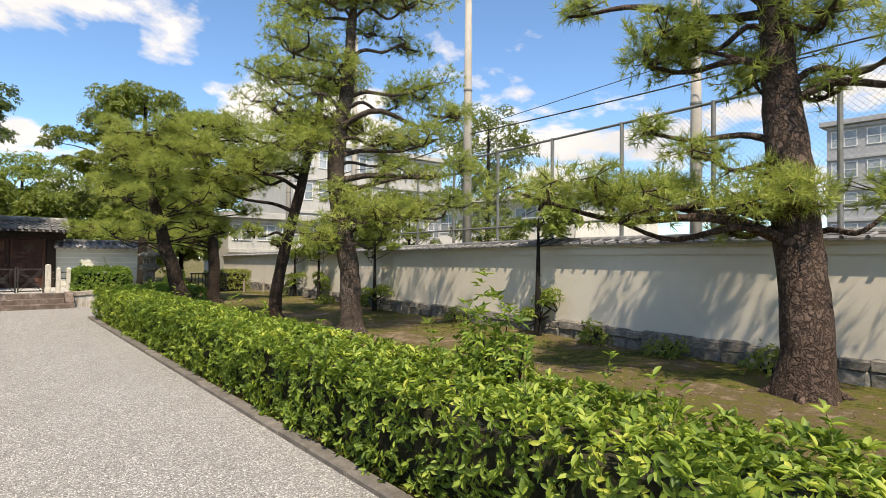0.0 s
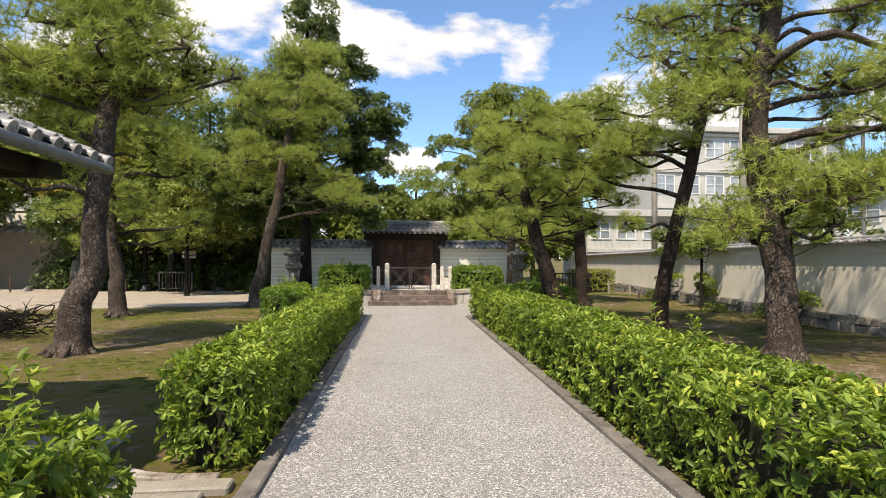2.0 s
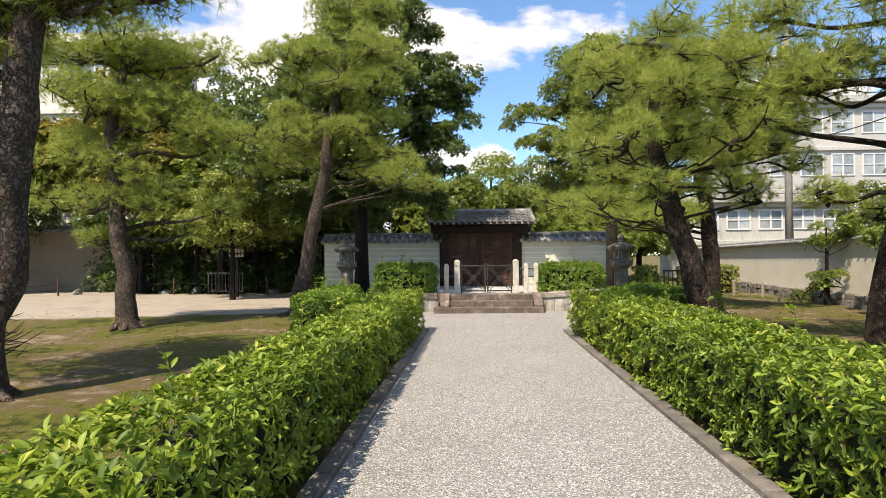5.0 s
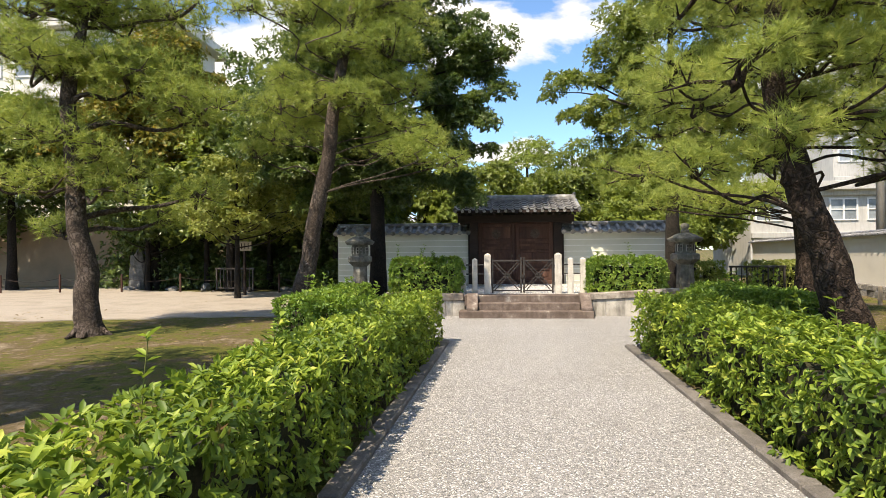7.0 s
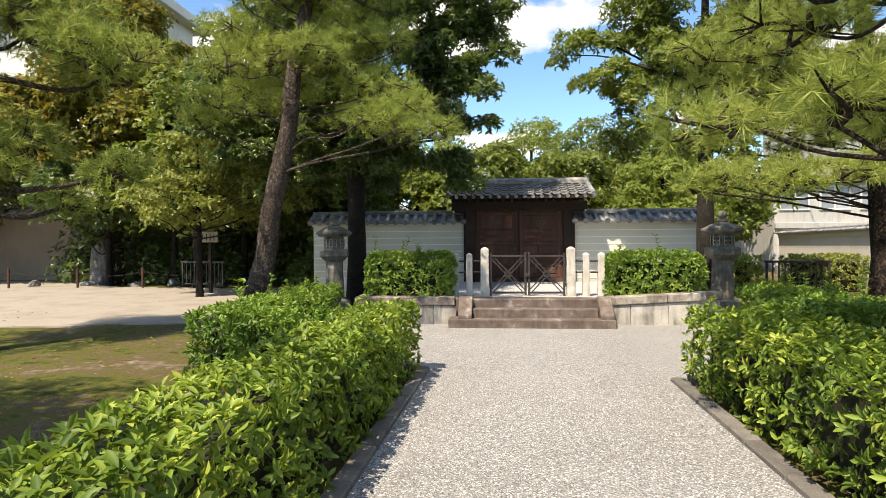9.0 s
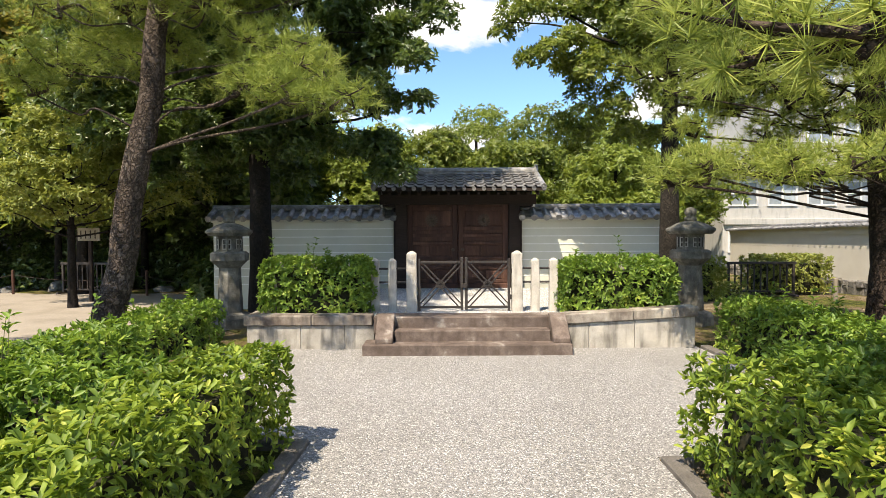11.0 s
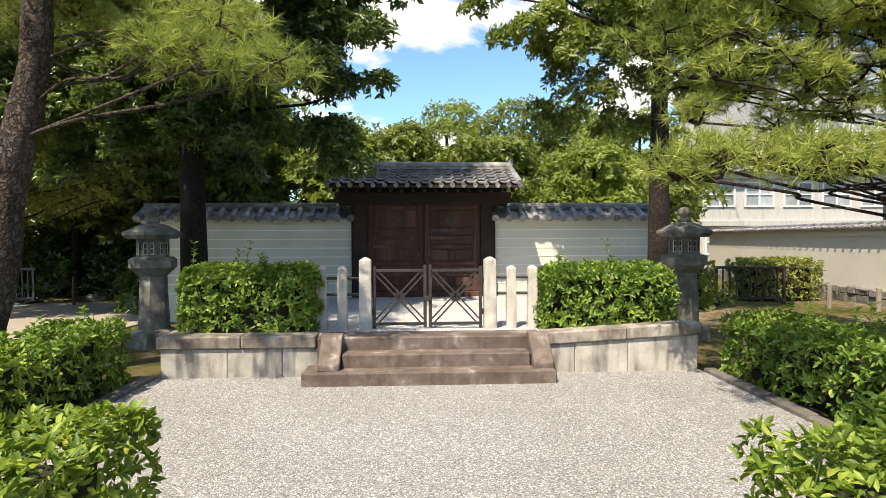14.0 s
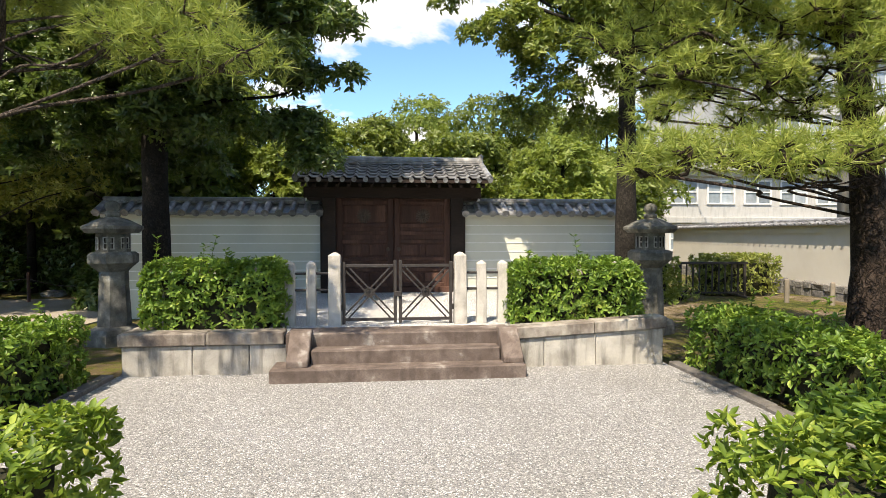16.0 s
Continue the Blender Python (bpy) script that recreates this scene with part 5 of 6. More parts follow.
# the last two clouds of this pine are added to dapple the terrace
pine((-4.02, 19.12), [(0.05, 0.0, 0.6), (0.24, 0.03, 1.5), (0.56, -0.05, 3.0), (0.80, -0.1, 4.3), (1.05, 0.05, 6.0), (1.4, 0.2, 7.6)], (0.27, 0.22, 0.2, 0.18, 0.15, 0.11, 0.06),
     [(1.9, 0.3, 7.9, 0.8), (0.9, 0.2, 7.8, 0.85), (1.5, 0.3, 6.8, 1.05), (0.2, 0.1, 6.5, 0.8), (0.5, 0.3, 5.8, 0.85), (1.8, 0.1, 5.8, 0.8), (-0.2, 0.3, 5.2, 0.7), (1.5, 0.5, 5.0, 0.75), (-0.5, 0.9, 4.3, 0.6), (0.4, 1.0, 4.5, 0.65), (2.5, 0.2, 4.9, 0.6),
      (2.0, 0.4, 4.2, 0.6), (2.9, -0.3, 3.6, 0.5), (3.1, -0.8, 3.15, 0.42), (2.6, -1.0, 3.2, 0.46), (2.1, -0.7, 3.45, 0.48), (1.6, 0.5, 3.7, 0.5), (2.4, -0.2, 4.0, 0.5), (-0.5, -0.1, 3.9, 0.5), (-0.95, 0.1, 3.55, 0.42), (-0.2, -0.5, 4.45, 0.52), (0.2, 0.3, 4.7, 0.55), (0.95, -0.6, 4.6, 0.55), (1.6, -0.5, 4.5, 0.55), (0.1, -2.6, 5.5, 0.34), (1.1, -2.7, 5.6, 0.36)],
     8, "old garden pine with a bowed furrowed trunk and bright needle clouds", needles=24, length=0.18, width=0.0052, dense=1.1, limb=0.27, inner_of=11)

# ---- broad-leaved trees ----
broad_tree((-2.95, 22.1), 11.2, [(0.1, 0.2, 9.7, 0.9, 0.9, 1.3), (0.6, 0.3, 8.2, 1.6, 1.3, 1.0), (1.4, 0.2, 6.6, 2.0, 1.4, 0.9), (2.7, 0.1, 6.0, 0.9, 0.8, 0.5), (2.2, -0.2, 5.2, 1.2, 1.0, 0.6), (2.4, -0.6, 4.2, 1.1, 0.9, 0.45), (-0.9, 0.5, 6.8, 1.9, 1.5, 1.4), (0.6, 0.5, 5.0, 1.8, 1.3, 0.9), (1.3, -0.3, 3.8, 1.2, 0.9, 0.45), (-1.3, 0.3, 3.6, 1.6, 1.2, 0.7), (2.1, -0.5, 3.0, 0.35, 0.3, 0.16), (2.5, -0.6, 2.6, 0.22, 0.25, 0.10), (-2.2, 0.6, 4.6, 2.2, 1.4, 1.2), (-1.9, 0.1, 3.0, 1.4, 0.9, 0.5), (0.5, 0.0, 3.1, 0.9, 0.7, 0.35), (-0.4, -0.3, 3.3, 1.3, 0.8, 0.4), (0.2, 0.7, 3.0, 1.5, 0.6, 0.45), (-0.8, 0.8, 2.75, 1.3, 0.5, 0.35)],
           31, "tall dark evergreen oak with drooping leafy sprays", SHADEOAK, clumps=430, n=92, length=0.125, width=0.05, trunk_r=0.21, clump_r=(0.42, 0.72), forks=2, low_fork=3.8)
broad_tree((4.58, 22.2), 8.4, [(-0.1, 0.2, 6.4, 1.9, 1.5, 1.5), (-2.4, 0.5, 5.5, 0.9, 0.7, 0.42), (-2.0, 0.2, 4.9, 0.9, 0.7, 0.4), (-1.7, 0.3, 6.1, 1.0, 0.8, 0.5), (-1.8, 0.0, 4.4, 1.2, 1.0, 0.5), (-1.0, 0.3, 3.6, 1.2, 0.9, 0.4), (1.2, 0.3, 5.6, 1.3, 1.0, 0.9), (0.6, 0.4, 4.5, 1.3, 1.1, 0.6), (-0.6, -0.2, 5.0, 1.5, 1.0, 0.6)],
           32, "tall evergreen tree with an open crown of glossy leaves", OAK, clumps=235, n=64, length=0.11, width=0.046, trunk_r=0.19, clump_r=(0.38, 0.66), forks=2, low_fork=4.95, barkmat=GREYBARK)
for i, (x, y, h, r, mt, cl) in enumerate(((1.9, 37, 7.4, 2.2, LIGHTLEAF, 55), (4.4, 33, 6.6, 2.4, OAK, 60), (7.0, 34, 6.2, 2.6, LIGHTLEAF, 60), (0.0, 31, 5.0, 2.0, OAK, 50), (-2.6, 30, 5.4, 2.3, LIGHTLEAF, 60), (-5.5, 31, 9.4, 2.8, SHADEOAK, 90),
                                          (-8.6, 30, 9.4, 2.8, SHADEOAK, 90), (-11.0, 34, 11.6, 3.2, SHADEOAK, 100), (9.8, 36, 6.4, 2.6, OAK, 55), (10.5, 41, 6.4, 2.6, LIGHTLEAF, 50), (-20.5, 28.6, 8.0, 3.0, SHADEOAK, 80), (-9.0, 39, 11.0, 3.0, LIGHTLEAF, 60), (2.6, 29.5, 4.4, 1.7, OAK, 55), (5.6, 28.8, 4.0, 1.7, LIGHTLEAF, 45),
                                          (-24.5, 28.6, 8.0, 3.0, SHADEOAK, 75), (-6.8, 34.5, 11.0, 2.8, SHADEOAK, 90), (-10.8, 31.0, 6.4, 2.6, SHADEOAK, 80), (-5.4, 27.0, 7.2, 2.2, SHADEOAK, 80), (-9.2, 26.8, 6.4, 2.2, OAK, 80))):
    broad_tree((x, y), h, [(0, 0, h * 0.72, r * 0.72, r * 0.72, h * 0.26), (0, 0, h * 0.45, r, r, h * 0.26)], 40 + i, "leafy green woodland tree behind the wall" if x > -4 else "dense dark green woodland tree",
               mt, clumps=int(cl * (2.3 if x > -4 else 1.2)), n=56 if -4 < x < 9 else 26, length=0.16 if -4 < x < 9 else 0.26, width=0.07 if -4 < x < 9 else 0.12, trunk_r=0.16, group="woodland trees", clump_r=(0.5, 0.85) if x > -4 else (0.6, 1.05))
broad_tree((-12.9, 28.2), 9.2, [(0, 0, 8.0, 2.4, 2.0, 1.6), (0.6, -0.5, 6.4, 2.2, 1.8, 1.2), (-2.4, 0.4, 5.6, 2.4, 2.2, 1.6), (1.6, 0, 5.2, 2.0, 1.8, 1.5), (-0.5, -0.2, 4.2, 2.6, 1.6, 0.8)], 71, "large maple turning from green to orange", MAPLE, clumps=250, n=54, length=0.17, width=0.12, trunk_r=0.22)
broad_tree((-18.6, 28.0), 7.6, [(0, 0, 5.6, 2.4, 2.2, 1.7), (0.6, 0, 4.4, 2.4, 2.0, 0.8)], 72, "spreading tree with dark green leaves", OAK, clumps=110, n=50, length=0.17, width=0.12, trunk_r=0.18)
broad_tree((-7.6, 23.9), 4.6, [(0, 0, 3.4, 1.2, 1.0, 0.9), (-0.3, 0, 2.4, 1.5, 1.1, 0.7), (1.6, 0.6, 2.9, 1.4, 1.0, 0.9)], 73, "small bright yellow-green tree at the edge of the wood", GOLDLEAF, clumps=150, n=44, length=0.10, width=0.045, trunk_r=0.09, clump_r=(0.4, 0.65))
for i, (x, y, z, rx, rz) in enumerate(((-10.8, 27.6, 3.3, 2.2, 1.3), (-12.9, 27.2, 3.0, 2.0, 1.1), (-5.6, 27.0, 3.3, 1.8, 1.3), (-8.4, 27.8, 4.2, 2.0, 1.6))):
    broad_tree((x, y + 0.6), z + rz, [(0, -0.5, z, rx, 1.7, rz), (0, 0.6, z - 0.9, rx, 1.2, 0.6)], 130 + i, "low spreading dark green tree at the edge of the wood", SHADEOAK, clumps=120, n=38, length=0.17, width=0.075, trunk_r=0.11, group="woodland trees", clump_r=(0.5, 0.8))
# undergrowth takes the wood's shade from its leaf colour
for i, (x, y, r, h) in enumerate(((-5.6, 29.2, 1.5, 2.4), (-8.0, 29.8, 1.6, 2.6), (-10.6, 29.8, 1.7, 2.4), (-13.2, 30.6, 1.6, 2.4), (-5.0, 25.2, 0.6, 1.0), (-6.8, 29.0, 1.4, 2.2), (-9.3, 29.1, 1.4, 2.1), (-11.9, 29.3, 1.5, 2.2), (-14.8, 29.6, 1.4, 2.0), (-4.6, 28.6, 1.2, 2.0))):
    bush((x, y), r, h, 80 + i, "undergrowth shrub with leaves coloured for the shade of the wood", SHADEOAK, 800, 0.17, 0.075, group="undergrowth shrubs")


def small_wall_tree(x, y, h, seed):
    """Slim trunk, a rounded light head and leafy suckers at its foot."""
    broad_tree((x, y), h, [(0, 0, h - 0.35, 0.75, 0.75, 0.45), (0.1, 0.1, 0.55, 0.35, 0.4, 0.40)], seed, "small slim tree with leafy suckers before the boundary wall", LIGHTLEAF, clumps=20, n=44, length=0.10, width=0.042, trunk_r=0.07, clump_r=(0.32, 0.5), group="small trees by the wall")


for i, (x, y, h) in enumerate(((8.45, 6.5, 2.7), (9.1, 13.5, 2.4), (9.6, 18.0, 2.3), (9.9, 20.6, 2.3))):
    small_wall_tree(x, y, h, 90 + i)
broad_tree((22.0, 21.5), 10.2, [(0, 0, 7.6, 2.4, 2.4, 2.4), (0.3, 0.6, 5.0, 2.0, 2.0, 1.4)], 97, "round green street tree beyond the boundary wall", OAK, clumps=90, n=34, length=0.18, width=0.08, trunk_r=0.2)
for i, (x, y, h) in enumerate(((12.7, 20.0, 4.2), (13.6, 24.0, 3.8), (12.6, 16.4, 3.9), (12.9, 12.4, 3.4))):
    broad_tree((x, y), h, [(0, 0, h - 0.9, 1.2, 1.3, 0.8), (0.1, 0.2, h - 2.0, 1.3, 1.4, 0.8)], 150 + i, "leafy green shrub tree behind the boundary wall", OAK, clumps=46, n=40, length=0.12, width=0.05, trunk_r=0.07, clump_r=(0.4, 0.65), group="trees behind the wall")
for i, (x, y, r, h) in enumerate(((8.2, 3.6, 0.35, 0.32), (8.5, 5.2, 0.3, 0.45), (8.9, 9.5, 0.4, 0.35), (9.4, 14.8, 0.35, 0.35), (9.0, 16.4, 0.4, 0.3), (7.9, 1.9, 0.4, 0.4), (9.9, 21.8, 0.35, 0.4), (7.0, 24.8, 0.4, 0.5))):
    bush((x, y), r, h, 110 + i, "low leafy shrub on the moss before the wall", LIGHTLEAF, 90, 0.09, 0.035, group="low shrubs")
for i, (x, y) in enumerate(((2.60, 2.1), (2.42, 1.75), (2.75, 2.5))):
    bush((x, y), 0.24, 1.38 - 0.16 * i, 120 + i, "upright light green sapling growing out of the hedge", HEDGE, 240, 0.085, 0.034, group="hedge saplings")


# ---- boundary things ----
def low_fence(x0, y0, x1, y1):
    run, ang = math.dist((x0, y0), (x1, y1)), math.atan2(y1 - y0, x1 - x0)
    f = tagged(empty("low_fence", Matrix.Translation((x0, y0, 0.03)) @ Matrix.Rotation(ang, 4, "Z")), "free-standing dark brown barrier fence with upright bars", "fence")
    part("top_rail", one_box(-0.06, run + 0.06, -0.03, 0.03, 0.76, 0.82, 0.008), IRON, f)
    part("bottom_rail", one_box(0, run, -0.02, 0.02, 0.09, 0.13, 0.005), IRON, f)
    n = 11
    for i in range(n):
        x = run * i / (n - 1)
        w = 0.028 if i in (0, n - 1) else 0.016
        part("bar", one_box(x - w, x + w, -w, w, 0.02 if i in (0, n - 1) else 0.13, 0.76, 0.004), IRON, f)
    for x in (0.03, run - 0.03):
        part("foot", one_box(x - 0.04, x + 0.04, -0.26, 0.26, 0.0, 0.05, 0.01), IRON, f)


low_fence(7.25, 25.3, 8.72, 25.15)
low_fence(-9.6, 26.6, -8.2, 26.4)
for x, y, h in ((9.35, 24.6, 0.5), (10.1, 24.2, 0.45), (9.7, 22.5, 0.4)):
    st = part("stake", rough_up(lathe(bmesh.new(), [(0.05, -0.1), (0.05, h - 0.02), (0.035, h)], 8), 0.006, 12), STAKE)
    st.location = (x, y, 0.0)
    tagged(st, "short greyed wooden stake in the moss", "stake", "short stakes")


def sign(x, y):
    s = tagged(empty("sign_post", pose(x, y, 0.05)), "small weathered notice board on a dark wooden post", "sign")
    part("post", one_box(-0.04, 0.04, -0.04, 0.04, -0.1, 1.55, 0.006), BEAM, s)
    b = part("board", one_box(-0.26, 0.26, -0.07, -0.041, 1.38, 1.68, 0.006), SIGNWOOD, s, "greyed board")
    for i in range(4):
        part("writing_bar", one_box(-0.19 + i * 0.11, -0.165 + i * 0.11, -0.074, -0.071, 1.43, 1.62, 0.0), BEAM, b)


sign(-7.87, 25.0)


def boulder(x, y, rx, ry, h, seed, label="rough grey stone half set in the ground"):
    bm = bmesh.new()
    bmesh.ops.create_icosphere(bm, subdivisions=3, radius=1.0)
    for v in bm.verts:
        k = 1 + 0.28 * noise.noise(v.co * 1.5 + Vector((seed, 0, 0))) + 0.12 * noise.noise(v.co * 4 + Vector((0, seed, 0)))
        v.co = Vector((v.co.x * rx * k, v.co.y * ry * k, v.co.z * h * k))
    b = part("stone", bm, ROCK)
    b.location = (x, y, 0.02)
    return tagged(b, label, "stone", "scattered stones")


boulder(-13.85, 28.6, 0.38, 0.25, 1.5, 3, "upright rough stone monument in the shade")
for i in range(7):
    rng_s = random.Random(300 + i)
    boulder(-15.2 + i * 1.6 + rng_s.uniform(-0.3, 0.3), 27.2 + rng_s.uniform(-0.4, 0.8), rng_s.uniform(0.15, 0.35), rng_s.uniform(0.15, 0.3), rng_s.uniform(0.1, 0.22), 20 + i)


def rope_fence():
    f = tagged(empty("rope_fence"), "low stakes joined by a slack dark rope at the wood's edge", "fence")
    pts = [(-17.5, 26.3), (-15.4, 26.5), (-13.2, 26.7), (-11.0, 26.7), (-7.2, 26.2), (-5.2, 25.4)]
    g = Geo()
    for a, b in zip(pts, pts[1:]):
        t = np.linspace(0, 1, 9)
        line = np.stack([a[0] + (b[0] - a[0]) * t, a[1] + (b[1] - a[1]) * t, 0.52 - 0.14 * 4 * t * (1 - t)], 1)
        g.tube(line, np.full(9, 0.009), 5)
    g.build("rope", BEAM, f)
    for x, y in pts:
        part("stake", lathe(bmesh.new(), [(0.035, -0.1), (0.035, 0.58), (0.025, 0.6)], 8), WOOD, f).location = (x, y, 0.05)


rope_fence()


def brush_pile(x, y):
    p = tagged(empty("brush_pile", pose(x, y, 0.02)), "heap of cut dead branches lying on the soil", "branches")
    rng = np.random.default_rng(9)
    g = Geo()
    for i in range(340):
        a = rng.uniform(0, 6.3)
        s = np.array([rng.normal() * 0.45, rng.normal() * 0.35, rng.uniform(0, 0.42)])
        d = np.array([math.cos(a), math.sin(a), rng.uniform(-0.15, 0.5)]) * rng.uniform(0.3, 0.7)
        e = s + d
        e[2] = abs(e[2])
        g.tube(bend([s, (s + e) / 2 + rng.normal(size=3) * 0.06, e], 5), np.linspace(0.012, 0.004, 5), 4)
    tagged(g.build("twig_heap", DARKBARK, p), kind="stuff")


brush_pile(-7.4, 12.6)


def pole(x, y, h, r=0.15, arms=False):
    p = tagged(empty("utility_pole", pose(x, y, 0)), "tall tapering concrete utility pole beyond the wall", "pole", "utility poles")
    part("shaft", lathe(bmesh.new(), [(r, -0.2), (r * 0.62, h)], 16), CONCRETE, p, smooth=True)
    for z in (h * 0.42, h * 0.6):
        part("band", lathe(bmesh.new(), [(r * 0.88, z), (r * 0.88, z + 0.05)], 16), ZINC, p)
    if arms:
        part("crossarm", one_box(-0.8, 0.8, -0.05, 0.05, h - 0.6, h - 0.5, 0.01), ZINC, p)


for x, y, h in ((10.9, 11.3, 11.0), (12.0, 4.9, 8.5), (12.4, 26.6, 11.8), (12.0, 19.5, 11.0)):
    pole(x, y, h)


def cable(a, b, sag, r=0.018):
    g = Geo()
    t = np.linspace(0, 1, 24)
    g.tube(np.stack([a[0] + (b[0] - a[0]) * t, a[1] + (b[1] - a[1]) * t, a[2] + (b[2] - a[2]) * t - sag * 4 * t * (1 - t)], 1), np.full(24, r), 5)
    tagged(g.build("overhead_cable", IRON, None), "black overhead cable between utility poles", "cable", "overhead cables")


cable((10.9, 11.3, 5.3), (11.6, -9.0, 5.9), 0.15)
cable((10.9, 11.3, 5.2), (12.0, 19.5, 5.3), 0.2)
cable((12.0, 19.5, 5.3), (12.4, 26.6, 5.6), 0.2)
cable((12.4, 26.6, 11.0), (12.0, 60.0, 10.0), 0.5)
cable((10.9, 11.3, 5.45), (13.0, -9.0, 7.6), 0.1, 0.010)


def mesh_fence():
    """Wire netting on steel posts, just behind the boundary wall."""
    m = in_wall(10.05, 14.2, math.radians(-95.7))
    f = tagged(empty("mesh_fence", m), "tall grey wire-mesh fence on steel posts behind the wall", "fence")
    for i in range(13):
        part("post", lathe(bmesh.new(), [(0.04, 0.0), (0.04, 4.25)], 10), ZINC, f).location = (i * 1.85, 0, 0)
    for z in (4.22, 2.35):
        part("rail", lathe(bmesh.new(), [(0.026, 0.0), (0.026, 22.2)], 8), ZINC, f).matrix_basis = Matrix.Translation((0, 0, z)) @ Matrix.Rotation(math.pi / 2, 4, "Y")
    v, fc = [], []
    for i in range(int(22.2 / 0.09) + 24):
        for s in (1, -1):
            x0 = i * 0.09 - (0.0 if s > 0 else 0.0)
            a = (x0 - (2.0 if s > 0 else 0.0), 2.2)
            b = (x0 - (0.0 if s > 0 else 2.0), 4.2)
            if min(a[0], b[0]) < 0 or max(a[0], b[0]) > 22.2:
                continue
            k = len(v)
            v += [(a[0], 0.002 * s, a[1]), (a[0] + 0.005, 0.002 * s, a[1]), (b[0] + 0.005, 0.002 * s, b[1]), (b[0], 0.002 * s, b[1])]
            fc.append((k, k + 1, k + 2, k + 3))
    net = new("netting", quick_mesh("netting", np.array(v), np.array(fc), ZINC))
    net.parent = f


mesh_fence()


# ---- far buildings ----
def building(x0, x1, y0, y1, h, storeys, face, bays, wall, label, bands=True, roof=0.5):
    """A block with rows of windows on the side named by face ('w' looks to -x, 's' to -y)."""
    b = tagged(empty("building", pose(x0, y0, 0)), label, "building")
    w, d = x1 - x0, y1 - y0
    part("wall", one_box(0, w, 0, d, -0.2, h, 0.02), wall, b)
    part("roof", one_box(-roof, w + roof, -roof, d + roof, h, h + 0.45, 0.03), wall, b)
    sh = h / storeys
    run = d if face == "w" else w
    turn = Matrix.Rotation(-math.pi / 2, 4, "Z") if face == "w" else Matrix.Identity(4)
    place = (lambda u: Matrix.Translation((0, u, 0)) @ turn) if face == "w" else (lambda u: Matrix.Translation((u, 0, 0)))
    bw = run / bays
    ww = bw * 0.72
    pane = mesh_of(one_box(-ww / 4 + 0.02, ww / 4 - 0.02, -0.02, 0.0, 0.03, sh * 0.5 - 0.03, 0.0), "pane", GLASS)
    us, zs = [-ww / 2 - 0.04, -ww / 2 + 0.04, -0.04, 0.04, ww / 2 - 0.04, ww / 2 + 0.04], [-0.035, 0.035, sh * 0.25 - 0.03, sh * 0.25 + 0.03, sh * 0.5 - 0.035, sh * 0.5 + 0.035]
    fr = bmesh.new()
    grid = [[fr.verts.new((u, -0.06, z)) for z in zs] for u in us]
    for i in range(5):
        for k in range(5):
            if i % 2 == 0 or k % 2 == 0:
                fr.faces.new((grid[i][k], grid[i + 1][k], grid[i + 1][k + 1], grid[i][k + 1]))
    deep = bmesh.ops.extrude_face_region(fr, geom=fr.faces[:])
    for v in deep["geom"]:
        if isinstance(v, bmesh.types.BMVert):
            v.co.y = -0.005
    bmesh.ops.recalc_face_normals(fr, faces=fr.faces[:])
    fm = mesh_of(fr, "window", FRAME)
    for s in range(storeys):
        for k in range(bays):
            u = bw * (k + 0.5)
            win = piece("window", fm, b, place(u) @ Matrix.Translation((0, 0, s * sh + sh * 0.3)))
            for q in (-1, 1):
                piece("pane", pane, win, Matrix.Translation((q * ww / 4, 0, 0)))
        if bands:
            bm = one_box(0, run, -0.18, -0.001, 0, 0.28, 0.02)
            part("ledge", bm, wall, b).matrix_basis = place(run if face == "w" else 0) @ Matrix.Translation((0, 0, s * sh + sh * 0.88))
    return b


building(21.5, 38.5, 45, 57, 11.8, 4, "s", 8, DULLFACADE, "pale grey concrete school block with rows of windows beyond the wall")
building(28, 38, 20, 33, 5.6, 2, "w", 5, FACADE, "low cream building with windows beyond the wall")
building(60, 72, -6, 15.5, 14.0, 5, "w", 8, GREYFACADE, "distant grey apartment block with rows of windows")
building(-38, -14.5, 32, 36.3, 11.7, 4, "s", 9, FACADE, "tall pale apartment building behind the wood", roof=0.6)
building(13.4, 22.5, 38, 43, 4.3, 2, "s", 5, DULLFACADE, "low pale house behind the trees beyond the wall")

roof_unit = part("rooftop_unit", one_box(25.0, 27.2, 46.5, 48.5, 12.24, 13.6, 0.03), GREYFACADE)
tagged(roof_unit, "grey boxy plant unit on the school roof", "roof unit")


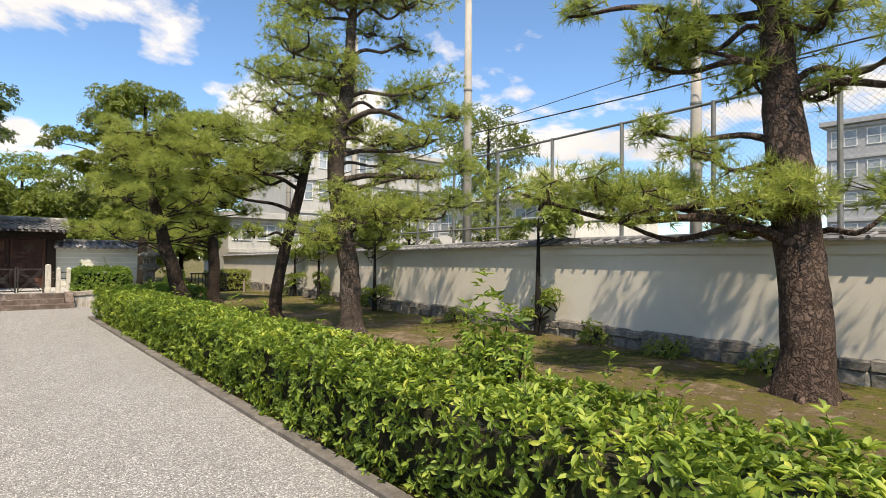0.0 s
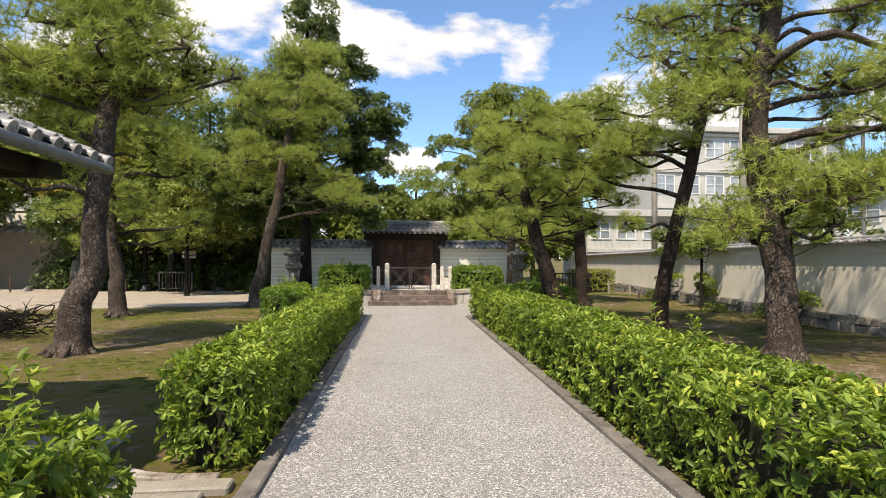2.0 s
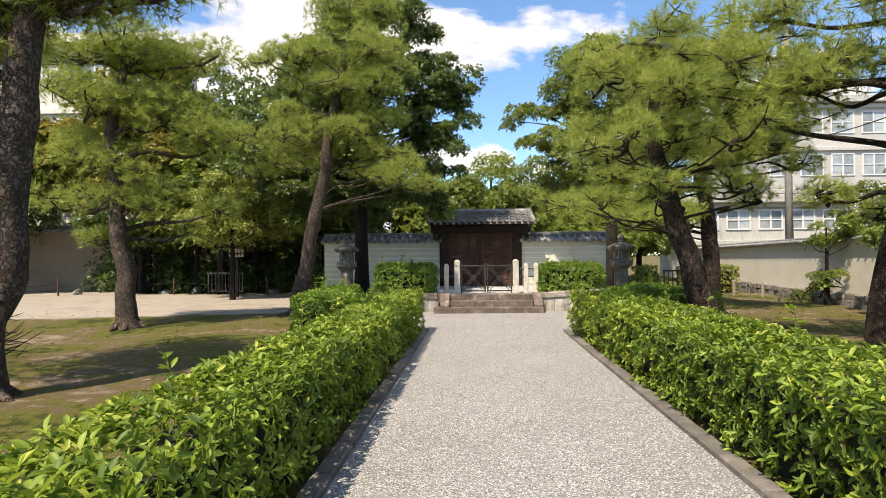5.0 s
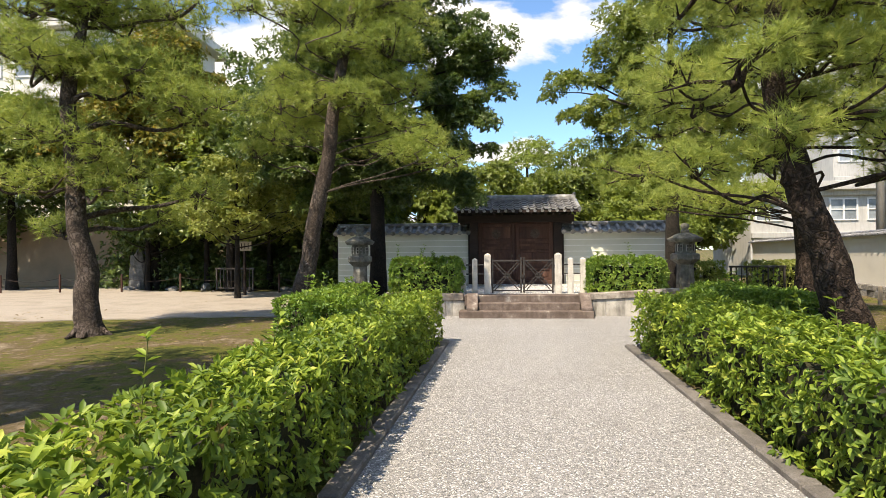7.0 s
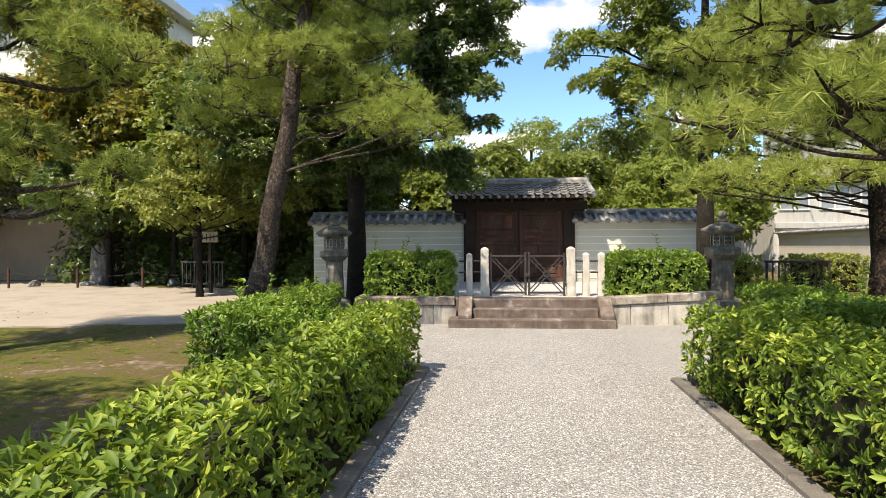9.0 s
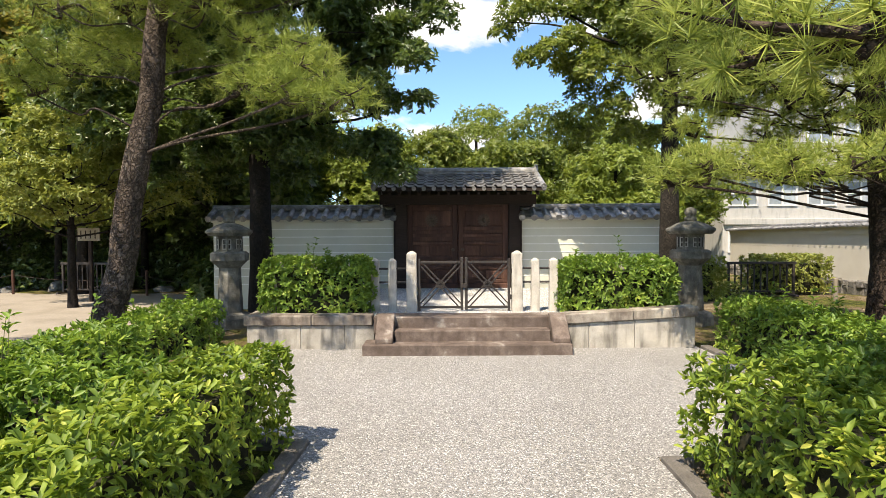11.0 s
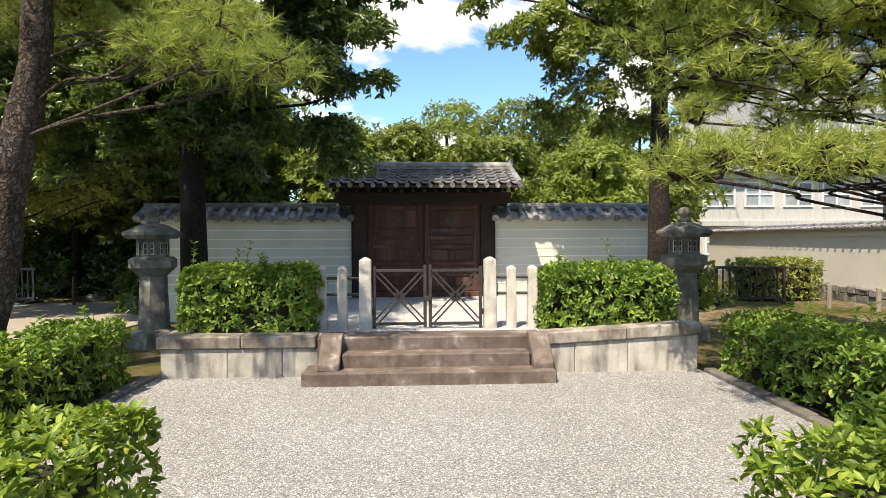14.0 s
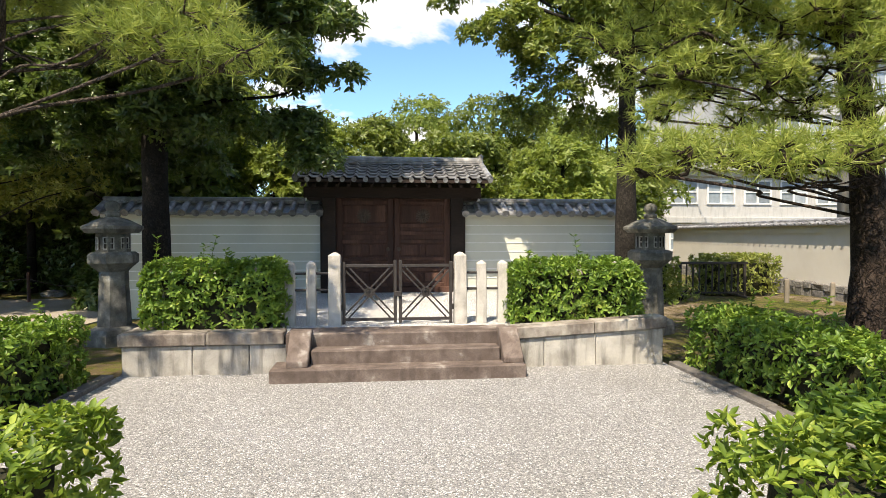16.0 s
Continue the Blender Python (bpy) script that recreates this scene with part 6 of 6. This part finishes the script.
# ---- roofed shelter beside the side way ----
def shelter():
    s = tagged(empty("shelter", pose(-4.3, 4.75, 0, 0, 0, 90)), "small open shelter with a grey tiled roof and dark beams", "shelter")
    roof = part("roof", roof_body(4.4, 1.5, 2.30, 2.95), BEAM, s, "grey clay tile roof")
    tiled_slope(roof, -2.2, 2.2, -0.02, 2.97, -1.47, 2.36, 6, 0.27, 7)
    tiled_slope(roof, -2.2, 2.2, 0.02, 2.97, 1.47, 2.36, 6, 0.27, 8)
    ends = round_tile(0.055, 0.16)
    for i in range(17):
        piece("eave_end_tile", ends, roof, Matrix.Translation((-2.2 + 4.4 * i / 16, -1.40, 2.39)) @ Matrix.Rotation(math.pi, 4, "Z") @ Matrix.Rotation(-0.3, 4, "X"))
    part("ridge", ridge_bm(4.4, 0.24, 0.16, 3), TILE, roof).location = (0, 0, 2.99)
    g = bmesh.new()
    lathe(g, [(0.05, -2.25), (0.05, 2.25)], 12)
    part("gutter", g, ZINC, roof, "grey half-round gutter").matrix_basis = Matrix.Translation((0, -1.52, 2.28)) @ Matrix.Rotation(math.pi / 2, 4, "Y")
    for x in (-1.7, 1.7):
        for y in (-0.45, 0.85):
            part("post", one_box(x - 0.07, x + 0.07, y - 0.07, y + 0.07, -0.1, 2.55, 0.01), WOOD, s)
        part("cross_beam", one_box(x - 0.05, x + 0.05, -1.25, 1.25, 2.12, 2.26, 0.01), BEAM, s)
    part("eave_beam", one_box(-2.1, 2.1, -1.20, -1.08, 2.16, 2.30, 0.01), BEAM, s)
    part("eave_beam", one_box(-2.1, 2.1, 1.08, 1.20, 2.16, 2.30, 0.01), BEAM, s)


shelter()

# ---- litter on the soil ----
def litter():
    rng = np.random.default_rng(77)
    n = 5200
    x = np.concatenate([rng.uniform(-12, -2.6, n // 2), rng.uniform(2.9, 9.0, n - n // 2)])
    y = rng.uniform(0, 24, n)
    keep = ~((x < -2.6) & (x > -5.9) & (y < 5.4))
    x, y = x[keep], y[keep]
    p = np.stack([x, y, np.array([0.09 * noise.noise(Vector((a * 0.35, b * 0.35, 0))) * min(1, max(0, abs(a - 0.5) - 3) / 2) - 0.012 for a, b in zip(x, y)])], 1)
    a = rng.uniform(0, 6.3, len(p))
    d = np.stack([np.cos(a), np.sin(a), rng.uniform(-0.1, 0.25, len(p))], 1)
    u = unit(np.array([0, 0, 1.0]) + rng.normal(size=p.shape) * 0.3)
    v, f = leaf_geometry(p, unit(d), u, rng.uniform(0.03, 0.09, len(p)), rng.uniform(0.008, 0.03, len(p)))
    dry = foliage("dry_fallen_leaves", [(0.0, (0.09, 0.05, 0.03)), (0.5, (0.20, 0.13, 0.06)), (1.0, (0.36, 0.28, 0.13))], 0.7, 0.1)
    ob = new("fallen_leaves", quick_mesh("fallen_leaves", v, f, dry))
    tagged(ob, "dry brown fallen leaves and needles strewn on the moss", "leaves", kind="stuff")


litter()

# ---- walls of many pieces ----
capped_wall("wall_gate_left", in_wall(-4.43, 23.62, 0), 3.80, 1.80, 0.26, LIMEWASH, 0.24, 0.22, 0.235, "pale plastered wall with thin white lines and a dark tiled coping", lines=8)
capped_wall("wall_gate_right", in_wall(2.02, 23.62, 0), 3.02, 1.80, 0.26, LIMEWASH, 0.24, 0.22, 0.235, "pale plastered wall with thin white lines and a grey tiled coping", lines=8)
capped_wall("wall_west", in_wall(-31.0, 30.5, 0), 15.5, 2.55, 0.3, OCHRE, 0.30, 0.26, 0.5, "ochre plastered wall with a dark tiled coping")
capped_wall("wall_east", in_wall(11.72, 34.0, math.radians(-95.7)), 42.0, 1.80, 0.34, PLASTER, 0.14, 0.10, 0.30, "long cream plastered boundary wall with a tiled coping and a rough stone base", stones=0.30, plinth=0.28, tile_r=0.030, drop=0.24)
# added backdrop: keeps bright sky from showing under the canopy
capped_wall("backdrop_wall", in_wall(-15.4, 33.6, 0), 11.0, 2.3, 0.3, OCHRE, 0.30, 0.26, 0.5, "added ochre plastered wall closing the gap behind the wood")
